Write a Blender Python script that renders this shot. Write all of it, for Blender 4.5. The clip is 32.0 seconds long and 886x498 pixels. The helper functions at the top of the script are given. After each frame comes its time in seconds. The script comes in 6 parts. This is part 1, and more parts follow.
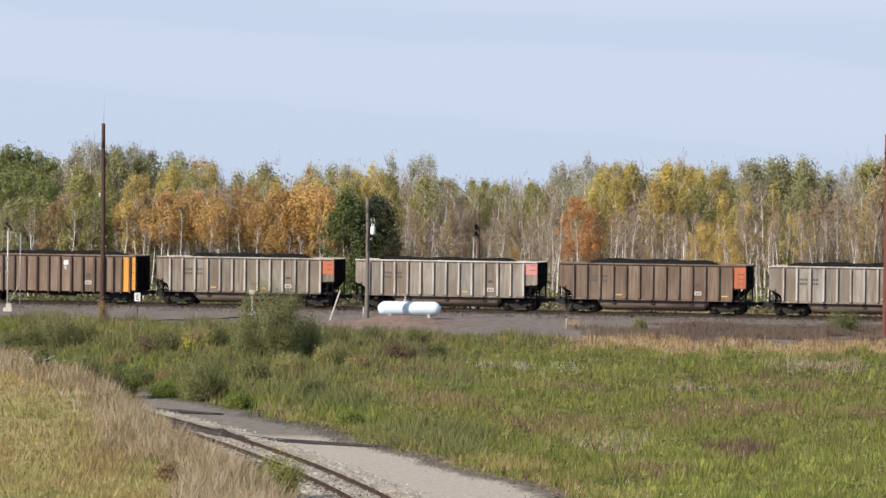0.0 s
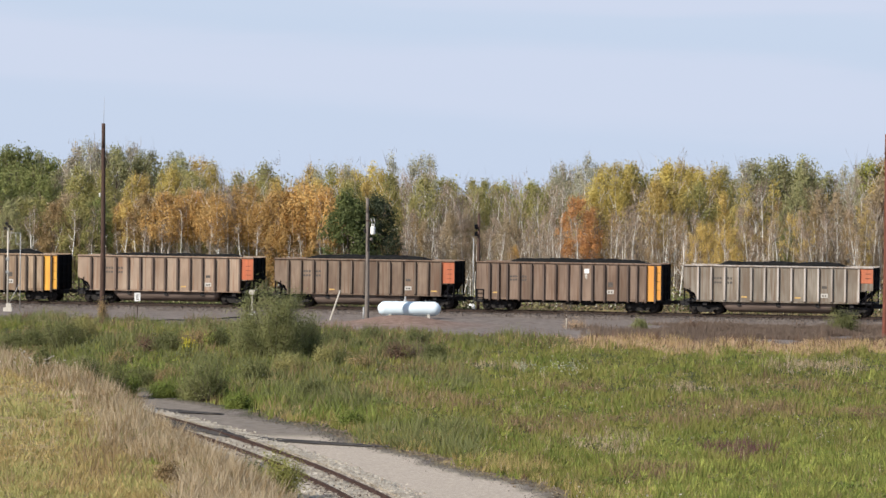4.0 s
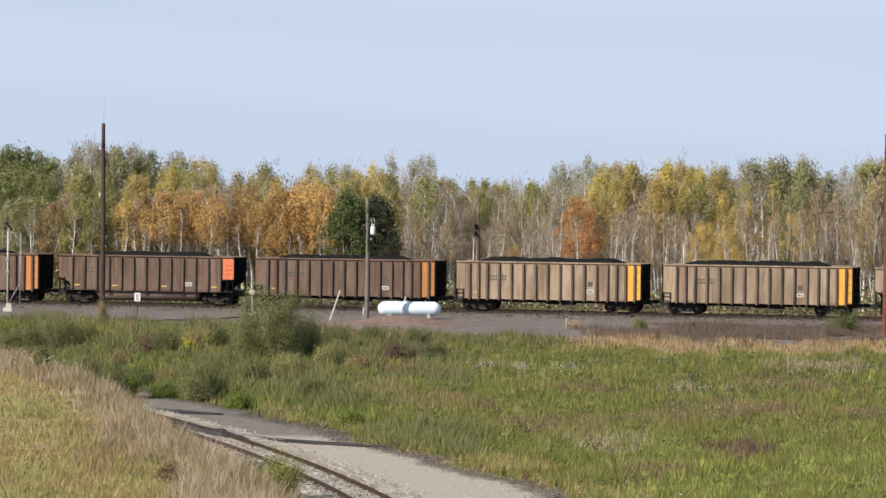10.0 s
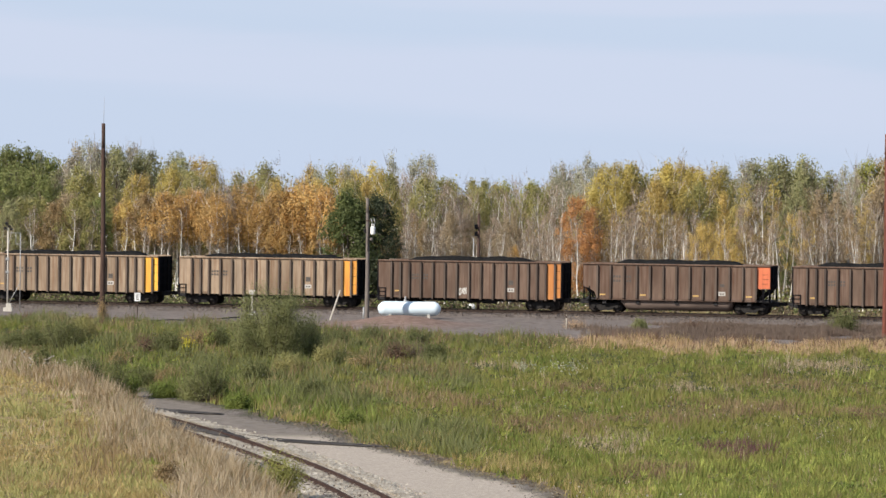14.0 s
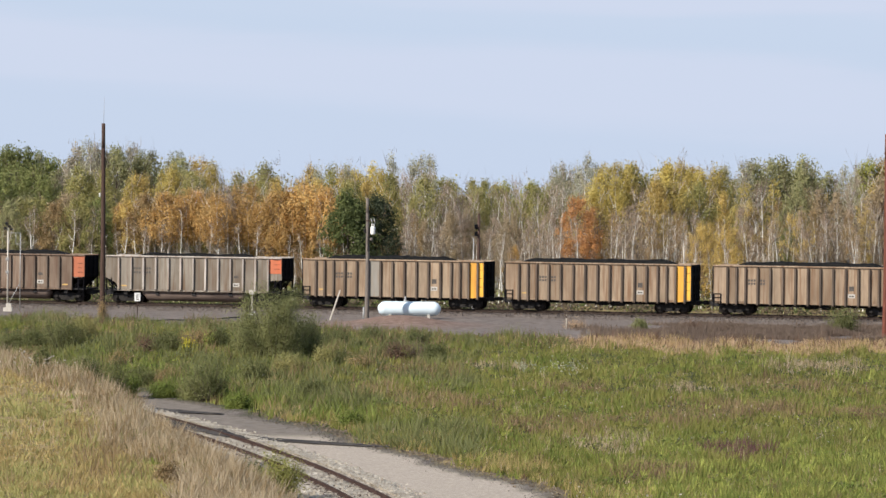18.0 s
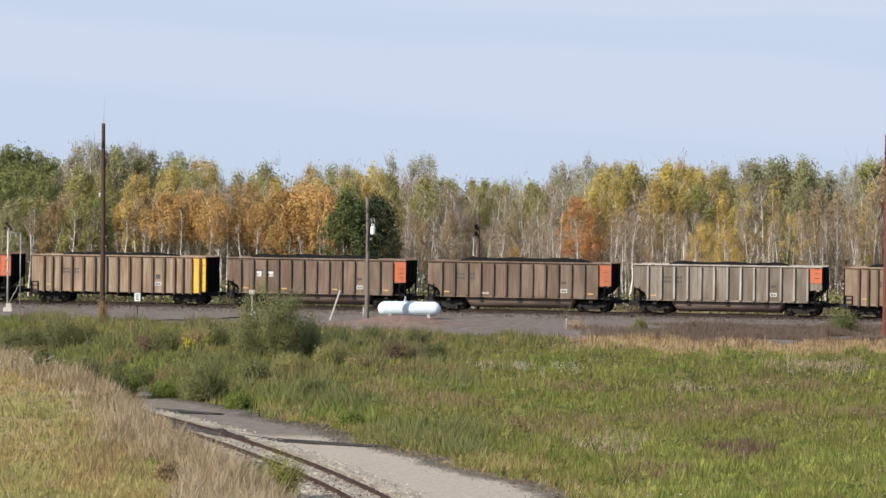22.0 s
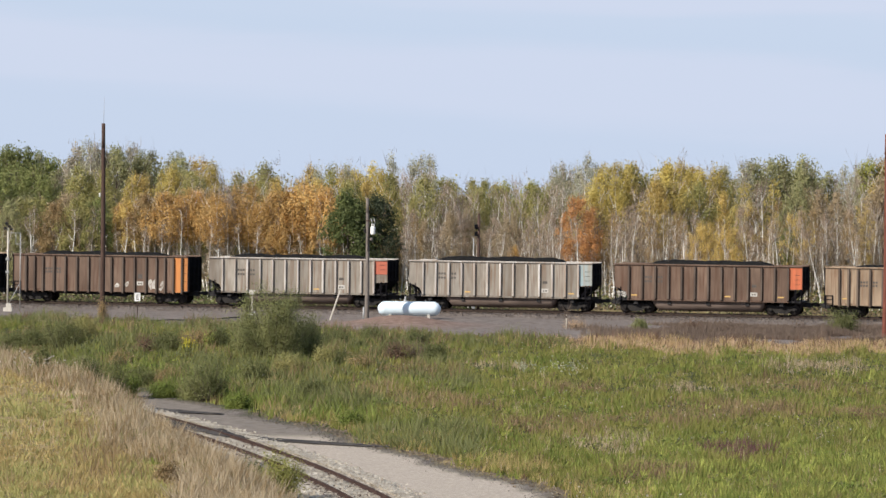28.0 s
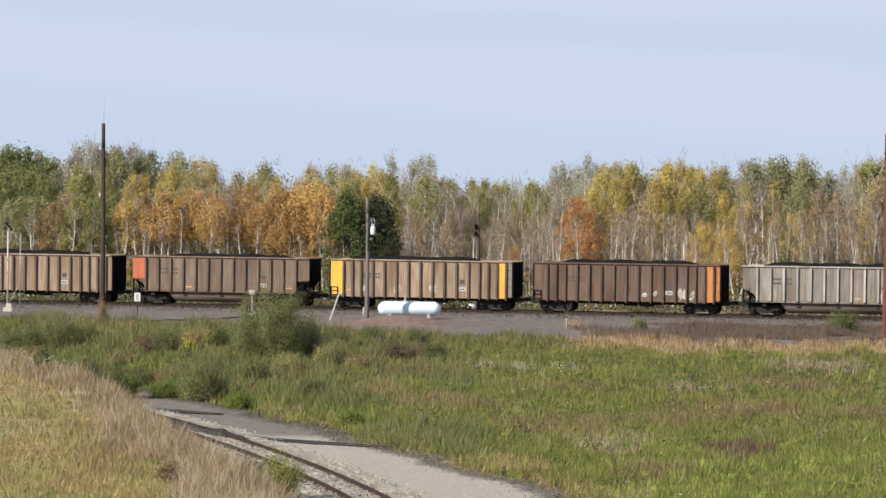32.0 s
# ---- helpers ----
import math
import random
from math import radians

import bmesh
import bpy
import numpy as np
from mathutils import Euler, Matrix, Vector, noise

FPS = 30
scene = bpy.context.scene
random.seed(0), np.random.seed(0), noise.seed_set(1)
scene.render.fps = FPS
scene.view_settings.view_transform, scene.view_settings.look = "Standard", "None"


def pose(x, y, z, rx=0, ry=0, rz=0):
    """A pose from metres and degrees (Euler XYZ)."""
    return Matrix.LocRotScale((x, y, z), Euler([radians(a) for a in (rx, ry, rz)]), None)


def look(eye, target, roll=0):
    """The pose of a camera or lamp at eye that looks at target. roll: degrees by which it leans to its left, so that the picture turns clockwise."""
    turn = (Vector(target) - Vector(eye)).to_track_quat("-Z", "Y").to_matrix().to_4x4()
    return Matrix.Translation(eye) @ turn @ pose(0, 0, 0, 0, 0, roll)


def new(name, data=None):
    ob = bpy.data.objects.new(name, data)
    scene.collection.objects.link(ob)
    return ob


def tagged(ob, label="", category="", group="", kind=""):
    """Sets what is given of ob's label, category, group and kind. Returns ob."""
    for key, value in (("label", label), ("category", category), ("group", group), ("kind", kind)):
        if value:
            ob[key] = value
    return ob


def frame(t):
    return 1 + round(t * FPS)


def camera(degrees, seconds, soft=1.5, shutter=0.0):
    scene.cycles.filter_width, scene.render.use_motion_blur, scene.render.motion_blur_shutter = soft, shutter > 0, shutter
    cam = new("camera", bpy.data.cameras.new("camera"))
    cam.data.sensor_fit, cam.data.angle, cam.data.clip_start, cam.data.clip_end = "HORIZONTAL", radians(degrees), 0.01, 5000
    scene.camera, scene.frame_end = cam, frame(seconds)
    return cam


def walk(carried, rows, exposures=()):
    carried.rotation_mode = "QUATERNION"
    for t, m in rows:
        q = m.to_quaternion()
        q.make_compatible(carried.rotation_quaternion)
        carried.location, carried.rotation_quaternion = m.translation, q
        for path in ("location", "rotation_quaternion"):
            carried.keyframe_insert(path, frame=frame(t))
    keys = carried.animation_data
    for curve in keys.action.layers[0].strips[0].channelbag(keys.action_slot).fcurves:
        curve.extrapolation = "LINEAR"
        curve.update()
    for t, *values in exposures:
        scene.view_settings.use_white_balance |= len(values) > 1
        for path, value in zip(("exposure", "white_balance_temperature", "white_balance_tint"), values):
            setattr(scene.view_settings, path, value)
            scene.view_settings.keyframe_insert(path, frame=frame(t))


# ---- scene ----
cam = camera(12.515, 32.0, soft=1.5)
walk(cam, [(t, pose(0, 0, 10.25, 88.9664, 0, 0) @ pose(0, 0, 0, 0, 0, 0.63)) for t in (0.0, 32.0)])

# ---------------------------------------------------------------- light
SUN_AZ, SUN_EL = radians(50), radians(34)      # azimuth: behind the camera, to its left
world = bpy.data.worlds.new("sky_world")
scene.world = world
world.use_nodes = True
wt = world.node_tree
wt.nodes.clear()
w_out = wt.nodes.new("ShaderNodeOutputWorld")
w_bg = wt.nodes.new("ShaderNodeBackground")
w_sky = wt.nodes.new("ShaderNodeTexSky")
w_sky.sky_type = "NISHITA"
w_sky.sun_disc = False
w_sky.sun_elevation = SUN_EL
w_sky.sun_rotation = math.pi + SUN_AZ
w_sky.air_density, w_sky.dust_density, w_sky.ozone_density = 1.0, 0.6, 2.0
w_co = wt.nodes.new("ShaderNodeTexCoord")
w_xyz = wt.nodes.new("ShaderNodeSeparateXYZ")
wt.links.new(w_co.outputs["Generated"], w_xyz.inputs[0])


def w_math(kind, a, b):
    n = wt.nodes.new("ShaderNodeMath")
    n.operation = kind
    for socket, v in zip(n.inputs, (a, b)):
        if isinstance(v, float):
            socket.default_value = v
        else:
            wt.links.new(v, socket)
    return n.outputs[0]


def w_ramp(value, stops):
    r = wt.nodes.new("ShaderNodeValToRGB")
    while len(r.color_ramp.elements) < len(stops):
        r.color_ramp.elements.new(0.5)
    for e, (p, v) in zip(r.color_ramp.elements, stops):
        e.position, e.color = p, (v, v, v, 1)
    r.color_ramp.interpolation = "EASE"
    wt.links.new(value, r.inputs[0])
    return r.outputs[0]


w_map = wt.nodes.new("ShaderNodeMapping")
w_map.inputs["Scale"].default_value = (1.0, 1.0, 9.0)
w_noise = wt.nodes.new("ShaderNodeTexNoise")
w_noise.inputs["Scale"].default_value = 7.0
w_noise.inputs["Detail"].default_value = 6.0
wt.links.new(w_co.outputs["Generated"], w_map.inputs["Vector"])
wt.links.new(w_map.outputs[0], w_noise.inputs["Vector"])
# thin cirrus in sheets that dip a little towards the east, their edges frayed by noise
w_sheet = w_math("MULTIPLY_ADD", w_xyz.outputs["X"], 0.06)
w_sheet.node.inputs[2].default_value = 0.0
w_sheet = w_math("ADD", w_sheet, w_xyz.outputs["Z"])
w_fray = w_math("MULTIPLY_ADD", w_noise.outputs["Fac"], 0.022)
w_fray.node.inputs[2].default_value = -0.011
w_sheet = w_math("MULTIPLY", w_math("ADD", w_sheet, w_fray), 10.0)
w_cloud = w_ramp(w_sheet, ((0.0, 0.3), (0.11, 0.3), (0.2, 0.85), (0.29, 0.9), (0.36, 0.2), (0.41, 0.3), (0.47, 0.95), (0.62, 0.35), (0.8, 0.6), (1.0, 0.25)))
w_haze = wt.nodes.new("ShaderNodeMixRGB")                  # pale autumn haze low over the horizon, clear blue above
wt.links.new(w_ramp(w_xyz.outputs["Z"], ((0.0, 0.95), (0.1, 0.9), (0.4, 0.3), (0.8, 0.1))), w_haze.inputs[0])
w_haze.inputs[2].default_value = (4.08, 4.9, 6.3, 1)
w_mix = wt.nodes.new("ShaderNodeMixRGB")
w_mix.inputs[2].default_value = (4.72, 5.22, 6.4, 1)        # thin high cloud
w_low = w_ramp(w_xyz.outputs["Z"], ((0.0, 1.0), (0.2, 0.8), (0.5, 0.15)))
wt.links.new(w_math("MULTIPLY", w_cloud, w_low), w_mix.inputs[0])
wt.links.new(w_sky.outputs[0], w_haze.inputs[1])
wt.links.new(w_haze.outputs[0], w_mix.inputs[1])
wt.links.new(w_mix.outputs[0], w_bg.inputs[0])
w_bg.inputs[1].default_value = 0.10
wt.links.new(w_bg.outputs[0], w_out.inputs[0])

sun = new("sun", bpy.data.lights.new("sun", "SUN"))
sun.data.energy, sun.data.angle, sun.data.color = 5.0, radians(0.55), (1.0, 0.93, 0.83)
to_sun = Vector((-math.sin(SUN_AZ) * math.cos(SUN_EL), -math.cos(SUN_AZ) * math.cos(SUN_EL), math.sin(SUN_EL)))
sun.matrix_world = look(to_sun * 300, (0, 0, 0))
scene.view_settings.exposure = 0.42


# ---------------------------------------------------------------- materials
def mat(name, low, high, scale=3.0, rough=0.85, metal=0.0, bump=0.25, bump_scale=40.0, stretch=(1, 1, 1),
        island=None, dirt=None, dirt_amount=0.5, spread=0.0, streak=None):
    """low..high: colour by noise; island: a third colour picked piece by piece; dirt: stain colour at a second, larger scale;
    streak: colour of fine stains that run down the surface."""
    m = bpy.data.materials.new(name)
    m.use_nodes = True
    t = m.node_tree
    b = t.nodes["Principled BSDF"]
    b.inputs["Roughness"].default_value, b.inputs["Metallic"].default_value = rough, metal
    b.inputs["Specular IOR Level"].default_value = 0.3
    co = t.nodes.new("ShaderNodeTexCoord")
    mp = t.nodes.new("ShaderNodeMapping")
    mp.inputs["Scale"].default_value = stretch
    t.links.new(co.outputs["Object"], mp.inputs["Vector"])
    if spread:                                             # each piece takes its own stretch of the pattern
        own = t.nodes.new("ShaderNodeObjectInfo")
        off = t.nodes.new("ShaderNodeVectorMath")
        off.operation = "SCALE"
        off.inputs[0].default_value = (61.0, 37.0, 23.0)
        t.links.new(own.outputs["Random"], off.inputs["Scale"])
        t.links.new(off.outputs[0], mp.inputs["Location"])
    n1 = t.nodes.new("ShaderNodeTexNoise")
    n1.inputs["Scale"].default_value, n1.inputs["Detail"].default_value = scale, 6.0
    t.links.new(mp.outputs[0], n1.inputs["Vector"])
    ramp = t.nodes.new("ShaderNodeValToRGB")
    ramp.color_ramp.elements[0].position, ramp.color_ramp.elements[1].position = 0.33, 0.67
    ramp.color_ramp.elements[0].color, ramp.color_ramp.elements[1].color = (*low, 1), (*high, 1)
    t.links.new(n1.outputs["Fac"], ramp.inputs[0])
    colour = ramp.outputs[0]
    if island:
        geo = t.nodes.new("ShaderNodeNewGeometry")
        mx = t.nodes.new("ShaderNodeMixRGB")
        mx.inputs[2].default_value = (*island, 1)
        part_of = t.nodes.new("ShaderNodeMath")
        part_of.operation = "MULTIPLY"
        part_of.inputs[1].default_value = 0.75
        t.links.new(geo.outputs["Random Per Island"], part_of.inputs[0])
        t.links.new(part_of.outputs[0], mx.inputs[0])
        t.links.new(colour, mx.inputs[1])
        colour = mx.outputs[0]
    if dirt:
        n2 = t.nodes.new("ShaderNodeTexNoise")
        n2.inputs["Scale"].default_value, n2.inputs["Detail"].default_value = scale * 0.23, 4.0
        t.links.new(mp.outputs[0], n2.inputs["Vector"])
        r2 = t.nodes.new("ShaderNodeValToRGB")
        r2.color_ramp.elements[0].position, r2.color_ramp.elements[1].position = 0.4, 0.68
        r2.color_ramp.elements[1].color = (dirt_amount, dirt_amount, dirt_amount, 1)
        t.links.new(n2.outputs["Fac"], r2.inputs[0])
        mx2 = t.nodes.new("ShaderNodeMixRGB")
        mx2.inputs[2].default_value = (*dirt, 1)
        t.links.new(r2.outputs[0], mx2.inputs[0])
        t.links.new(colour, mx2.inputs[1])
        colour = mx2.outputs[0]
    if streak:
        fall = t.nodes.new("ShaderNodeVectorMath")
        fall.operation = "MULTIPLY"
        fall.inputs[1].default_value = (7.0, 7.0, 1.1)
        t.links.new(mp.outputs[0], fall.inputs[0])
        n4 = t.nodes.new("ShaderNodeTexNoise")
        n4.inputs["Scale"].default_value, n4.inputs["Detail"].default_value = 1.0, 5.0
        t.links.new(fall.outputs[0], n4.inputs["Vector"])
        r4 = t.nodes.new("ShaderNodeValToRGB")
        r4.color_ramp.elements[0].position, r4.color_ramp.elements[1].position = 0.48, 0.7
        r4.color_ramp.elements[1].color = (0.85, 0.85, 0.85, 1)
        t.links.new(n4.outputs["Fac"], r4.inputs[0])
        mx4 = t.nodes.new("ShaderNodeMixRGB")
        mx4.inputs[2].default_value = (*streak, 1)
        t.links.new(r4.outputs[0], mx4.inputs[0])
        t.links.new(colour, mx4.inputs[1])
        colour = mx4.outputs[0]
    if spread:
        info = t.nodes.new("ShaderNodeObjectInfo")
        hsv = t.nodes.new("ShaderNodeHueSaturation")
        rng = t.nodes.new("ShaderNodeMapRange")
        rng.inputs["To Min"].default_value, rng.inputs["To Max"].default_value = 1 - spread, 1 + spread
        t.links.new(info.outputs["Random"], rng.inputs["Value"])
        t.links.new(rng.outputs[0], hsv.inputs["Value"])
        t.links.new(colour, hsv.inputs["Color"])
        colour = hsv.outputs[0]
    t.links.new(colour, b.inputs["Base Color"])
    if bump:
        n3 = t.nodes.new("ShaderNodeTexNoise")
        n3.inputs["Scale"].default_value, n3.inputs["Detail"].default_value = bump_scale, 5.0
        t.links.new(co.outputs["Object"], n3.inputs["Vector"])
        bp = t.nodes.new("ShaderNodeBump")
        bp.inputs["Strength"].default_value, bp.inputs["Distance"].default_value = bump, 0.02
        t.links.new(n3.outputs["Fac"], bp.inputs["Height"])
        t.links.new(bp.outputs[0], b.inputs["Normal"])
    return m


def leaf_mat(name, low, high, other, spread=0.12):
    """Leaves: colour leaf by leaf and tree by tree, some light passing through."""
    m = mat(name, low, high, scale=0.6, rough=0.7, bump=0, island=other, spread=spread)
    t = m.node_tree
    b = t.nodes["Principled BSDF"]
    src = b.inputs["Base Color"].links[0].from_socket
    tr = t.nodes.new("ShaderNodeBsdfTranslucent")
    t.links.new(src, tr.inputs["Color"])
    ms = t.nodes.new("ShaderNodeMixShader")
    ms.inputs[0].default_value = 0.42
    t.links.new(b.outputs[0], ms.inputs[1])
    t.links.new(tr.outputs[0], ms.inputs[2])
    t.links.new(ms.outputs[0], t.nodes["Material Output"].inputs["Surface"])
    return m


def ground_mat():
    """Soil, gravel and dry turf, mixed by where each lies on the ground."""
    m = bpy.data.materials.new("ground_soil")
    m.use_nodes = True
    t = m.node_tree
    b = t.nodes["Principled BSDF"]
    b.inputs["Roughness"].default_value = 0.95
    b.inputs["Specular IOR Level"].default_value = 0.15
    co = t.nodes.new("ShaderNodeTexCoord")

    def noise_colour(scale, low, high, p0=0.35, p1=0.65):
        n = t.nodes.new("ShaderNodeTexNoise")
        n.inputs["Scale"].default_value, n.inputs["Detail"].default_value = scale, 8.0
        t.links.new(co.outputs["Object"], n.inputs["Vector"])
        r = t.nodes.new("ShaderNodeValToRGB")
        r.color_ramp.elements[0].position, r.color_ramp.elements[1].position = p0, p1
        r.color_ramp.elements[0].color, r.color_ramp.elements[1].color = (*low, 1), (*high, 1)
        t.links.new(n.outputs["Fac"], r.inputs[0])
        return r.outputs[0]

    def blend(attr, a, c):
        at = t.nodes.new("ShaderNodeAttribute")
        at.attribute_name = attr
        mx = t.nodes.new("ShaderNodeMixRGB")
        t.links.new(at.outputs["Fac"], mx.inputs[0])
        t.links.new(a, mx.inputs[1])
        t.links.new(c, mx.inputs[2])
        return mx.outputs[0]

    # turf kept very dark: shade between the grass tufts is in its colour
    turf = noise_colour(0.9, (0.035, 0.045, 0.015), (0.09, 0.085, 0.032))
    dry = noise_colour(1.3, (0.17, 0.13, 0.06), (0.3, 0.23, 0.12))
    gravel = noise_colour(1.6, (0.1, 0.084, 0.076), (0.225, 0.192, 0.17), 0.3, 0.7)
    road = noise_colour(7.0, (0.3, 0.258, 0.215), (0.43, 0.372, 0.31))
    red = noise_colour(1.6, (0.155, 0.1, 0.078), (0.24, 0.165, 0.132))
    colour = blend("red_soil", blend("road", blend("gravel", blend("dry", turf, dry), gravel), road), red)
    t.links.new(colour, b.inputs["Base Color"])
    n3 = t.nodes.new("ShaderNodeTexNoise")
    n3.inputs["Scale"].default_value, n3.inputs["Detail"].default_value = 9.0, 8.0
    t.links.new(co.outputs["Object"], n3.inputs["Vector"])
    bp = t.nodes.new("ShaderNodeBump")
    bp.inputs["Strength"].default_value, bp.inputs["Distance"].default_value = 0.7, 0.08
    t.links.new(n3.outputs["Fac"], bp.inputs["Height"])
    t.links.new(bp.outputs[0], b.inputs["Normal"])
    return m


GROUND = ground_mat()
RUST = mat("rusty_rail_steel", (0.036, 0.023, 0.021), (0.08, 0.052, 0.044), 6, 0.75, 0.1, 0.3)
RAIL_TOP = mat("worn_rail_head", (0.07, 0.06, 0.055), (0.13, 0.115, 0.105), 8, 0.5, 0.4, 0.1)
DARK_RAIL = mat("dark_rail_steel", (0.03, 0.022, 0.019), (0.065, 0.048, 0.04), 6, 0.8, 0.1, 0.3)
TIE = mat("creosoted_tie", (0.05, 0.035, 0.028), (0.13, 0.10, 0.08), 7, 0.9, 0, 0.5, 30, (1, 6, 1), spread=0.25)
BALLAST = mat("pale_ballast", (0.41, 0.365, 0.295), (0.68, 0.62, 0.52), 0.8, 0.9, 0, 0.2, 60, island=(0.28, 0.24, 0.19))
DARK_BALLAST = mat("dark_ballast", (0.135, 0.112, 0.1), (0.195, 0.168, 0.15), 0.8, 0.9, 0, 0.2, 60, island=(0.14, 0.118, 0.105))
DARK_STRIP = mat("dark_strip_surface", (0.025, 0.024, 0.025), (0.12, 0.108, 0.098), 2.2, 1.0, 0, 0.6, 18, island=None, dirt=(0.03, 0.028, 0.03), dirt_amount=0.75)
COAL = mat("loose_coal", (0.006, 0.006, 0.006), (0.02, 0.019, 0.018), 5, 0.9, 0, 0.9, 14)
BLACK = mat("black_underframe_steel", (0.010, 0.010, 0.012), (0.028, 0.026, 0.026), 4, 0.7, 0.1, 0.3)
BLACK_PAINT = mat("black_end_paint", (0.004, 0.004, 0.0055), (0.010, 0.009, 0.011), 2, 0.8, 0, 0.2)
TRUCK = mat("dusty_cast_steel", (0.010, 0.009, 0.009), (0.026, 0.023, 0.021), 5, 0.8, 0.1, 0.3)
WHEEL = mat("wheel_steel", (0.012, 0.010, 0.009), (0.034, 0.027, 0.024), 9, 0.6, 0.4, 0.2)
TUB = mat("brown_tub_steel", (0.085, 0.063, 0.053), (0.165, 0.125, 0.104), 1.2, 0.7, 0, 0.2, stretch=(0.4, 1, 2))
WHITE = mat("white_paint", (0.6, 0.6, 0.58), (0.78, 0.78, 0.76), 6, 0.6)
INK = mat("dark_stencil", (0.05, 0.044, 0.04), (0.1, 0.088, 0.078), 9, 0.8)
ORANGE_INK = mat("orange_stencil", (0.42, 0.26, 0.09), (0.55, 0.36, 0.13), 9, 0.8)
TANK = mat("pale_blue_tank_enamel", (0.58, 0.69, 0.75), (0.68, 0.78, 0.83), 0.8, 0.35, 0, 0.03)
POLE_DARK = mat("creosoted_pole_wood", (0.035, 0.022, 0.017), (0.085, 0.05, 0.038), 9, 0.9, 0, 0.5, 30, (3, 3, 0.2))
POLE_GREY = mat("weathered_pole_wood", (0.10, 0.085, 0.075), (0.19, 0.165, 0.145), 9, 0.9, 0, 0.5, 30, (3, 3, 0.2))
POLE_RED = mat("red_brown_pole_wood", (0.09, 0.028, 0.018), (0.17, 0.058, 0.04), 7, 0.85, 0, 0.5, 30, (3, 3, 0.2))
GALV = mat("galvanised_steel", (0.24, 0.24, 0.24), (0.38, 0.38, 0.37), 6, 0.5, 0.3, 0.1)
BIRCH = mat("birch_bark", (0.58, 0.55, 0.5), (0.88, 0.86, 0.81), 2.2, 0.85, 0, 0.3, 30, (1, 1, 2.2), dirt=(0.16, 0.13, 0.10), dirt_amount=0.6)
TWIG = mat("grey_brown_twigs", (0.15, 0.11, 0.08), (0.28, 0.22, 0.165), 0.7, 0.9, 0, 0, spread=0.2)
BARK = mat("dark_bark", (0.06, 0.045, 0.035), (0.13, 0.10, 0.08), 4, 0.95, 0, 0.5, 30, (1, 1, 0.3))
L_YELLOW = leaf_mat("yellow_leaves", (0.49, 0.37, 0.09), (0.64, 0.51, 0.15), (0.36, 0.31, 0.12), 0.18)
L_OLIVE = leaf_mat("olive_leaves", (0.3, 0.28, 0.1), (0.46, 0.4, 0.15), (0.22, 0.22, 0.09))
L_ORANGE = leaf_mat("orange_leaves", (0.55, 0.325, 0.095), (0.71, 0.46, 0.16), (0.4, 0.28, 0.14), 0.2)
L_RUSSET = leaf_mat("russet_leaves", (0.58, 0.27, 0.085), (0.74, 0.41, 0.15), (0.46, 0.26, 0.14))
L_GOLD = leaf_mat("dull_gold_leaves", (0.52, 0.37, 0.11), (0.68, 0.51, 0.17), (0.42, 0.33, 0.14))
L_GREEN = leaf_mat("green_leaves", (0.145, 0.18, 0.058), (0.29, 0.315, 0.105), (0.215, 0.21, 0.085), 0.22)
L_DARK = leaf_mat("dark_green_leaves", (0.1, 0.135, 0.045), (0.21, 0.245, 0.08), (0.1, 0.115, 0.045))
L_BLACK = leaf_mat("blackish_green_leaves", (0.042, 0.058, 0.03), (0.09, 0.105, 0.05), (0.045, 0.055, 0.035))
L_MOSS = leaf_mat("grey_olive_leaves", (0.24, 0.25, 0.11), (0.4, 0.4, 0.19), (0.3, 0.27, 0.15), 0.15)
L_ASHEN = leaf_mat("ashen_tan_leaves", (0.31, 0.28, 0.2), (0.44, 0.4, 0.3), (0.26, 0.22, 0.16))
L_ROSE = leaf_mat("pinkish_brown_leaves", (0.35, 0.26, 0.185), (0.5, 0.39, 0.29), (0.3, 0.24, 0.18), 0.15)
L_FRESH = leaf_mat("fresh_green_leaves", (0.24, 0.26, 0.06), (0.4, 0.4, 0.1), (0.3, 0.28, 0.1))
L_RUST = leaf_mat("rusty_brown_leaves", (0.3, 0.19, 0.09), (0.45, 0.31, 0.15), (0.22, 0.18, 0.09), 0.2)
L_BROWN = leaf_mat("tan_leaves", (0.37, 0.285, 0.17), (0.49, 0.39, 0.245), (0.33, 0.26, 0.165))
G_GREEN = leaf_mat("green_grass", (0.11, 0.146, 0.026), (0.28, 0.283, 0.063), (0.275, 0.23, 0.08), 0.0)
G_DRY = leaf_mat("dry_grass", (0.41, 0.32, 0.21), (0.59, 0.485, 0.345), (0.28, 0.21, 0.11), 0.0)
G_PEACH = leaf_mat("peach_dry_grass", (0.5, 0.345, 0.2), (0.68, 0.5, 0.325), (0.36, 0.25, 0.15), 0.0)
G_PURPLE = leaf_mat("purple_red_weeds", (0.14, 0.06, 0.06), (0.24, 0.12, 0.105), (0.11, 0.08, 0.06), 0.0)
G_FRESH = leaf_mat("yellow_green_leaves", (0.3, 0.34, 0.07), (0.48, 0.48, 0.12), (0.2, 0.24, 0.06), 0.0)
G_MAUVE = leaf_mat("dull_mauve_weeds", (0.16, 0.115, 0.088), (0.275, 0.2, 0.155), (0.13, 0.098, 0.07), 0.0)
G_RED = leaf_mat("red_brown_weeds", (0.17, 0.10, 0.065), (0.25, 0.15, 0.10), (0.12, 0.085, 0.055), 0.0)
B_GREEN = leaf_mat("bush_leaves", (0.12, 0.14, 0.045), (0.2, 0.212, 0.075), (0.16, 0.155, 0.07))
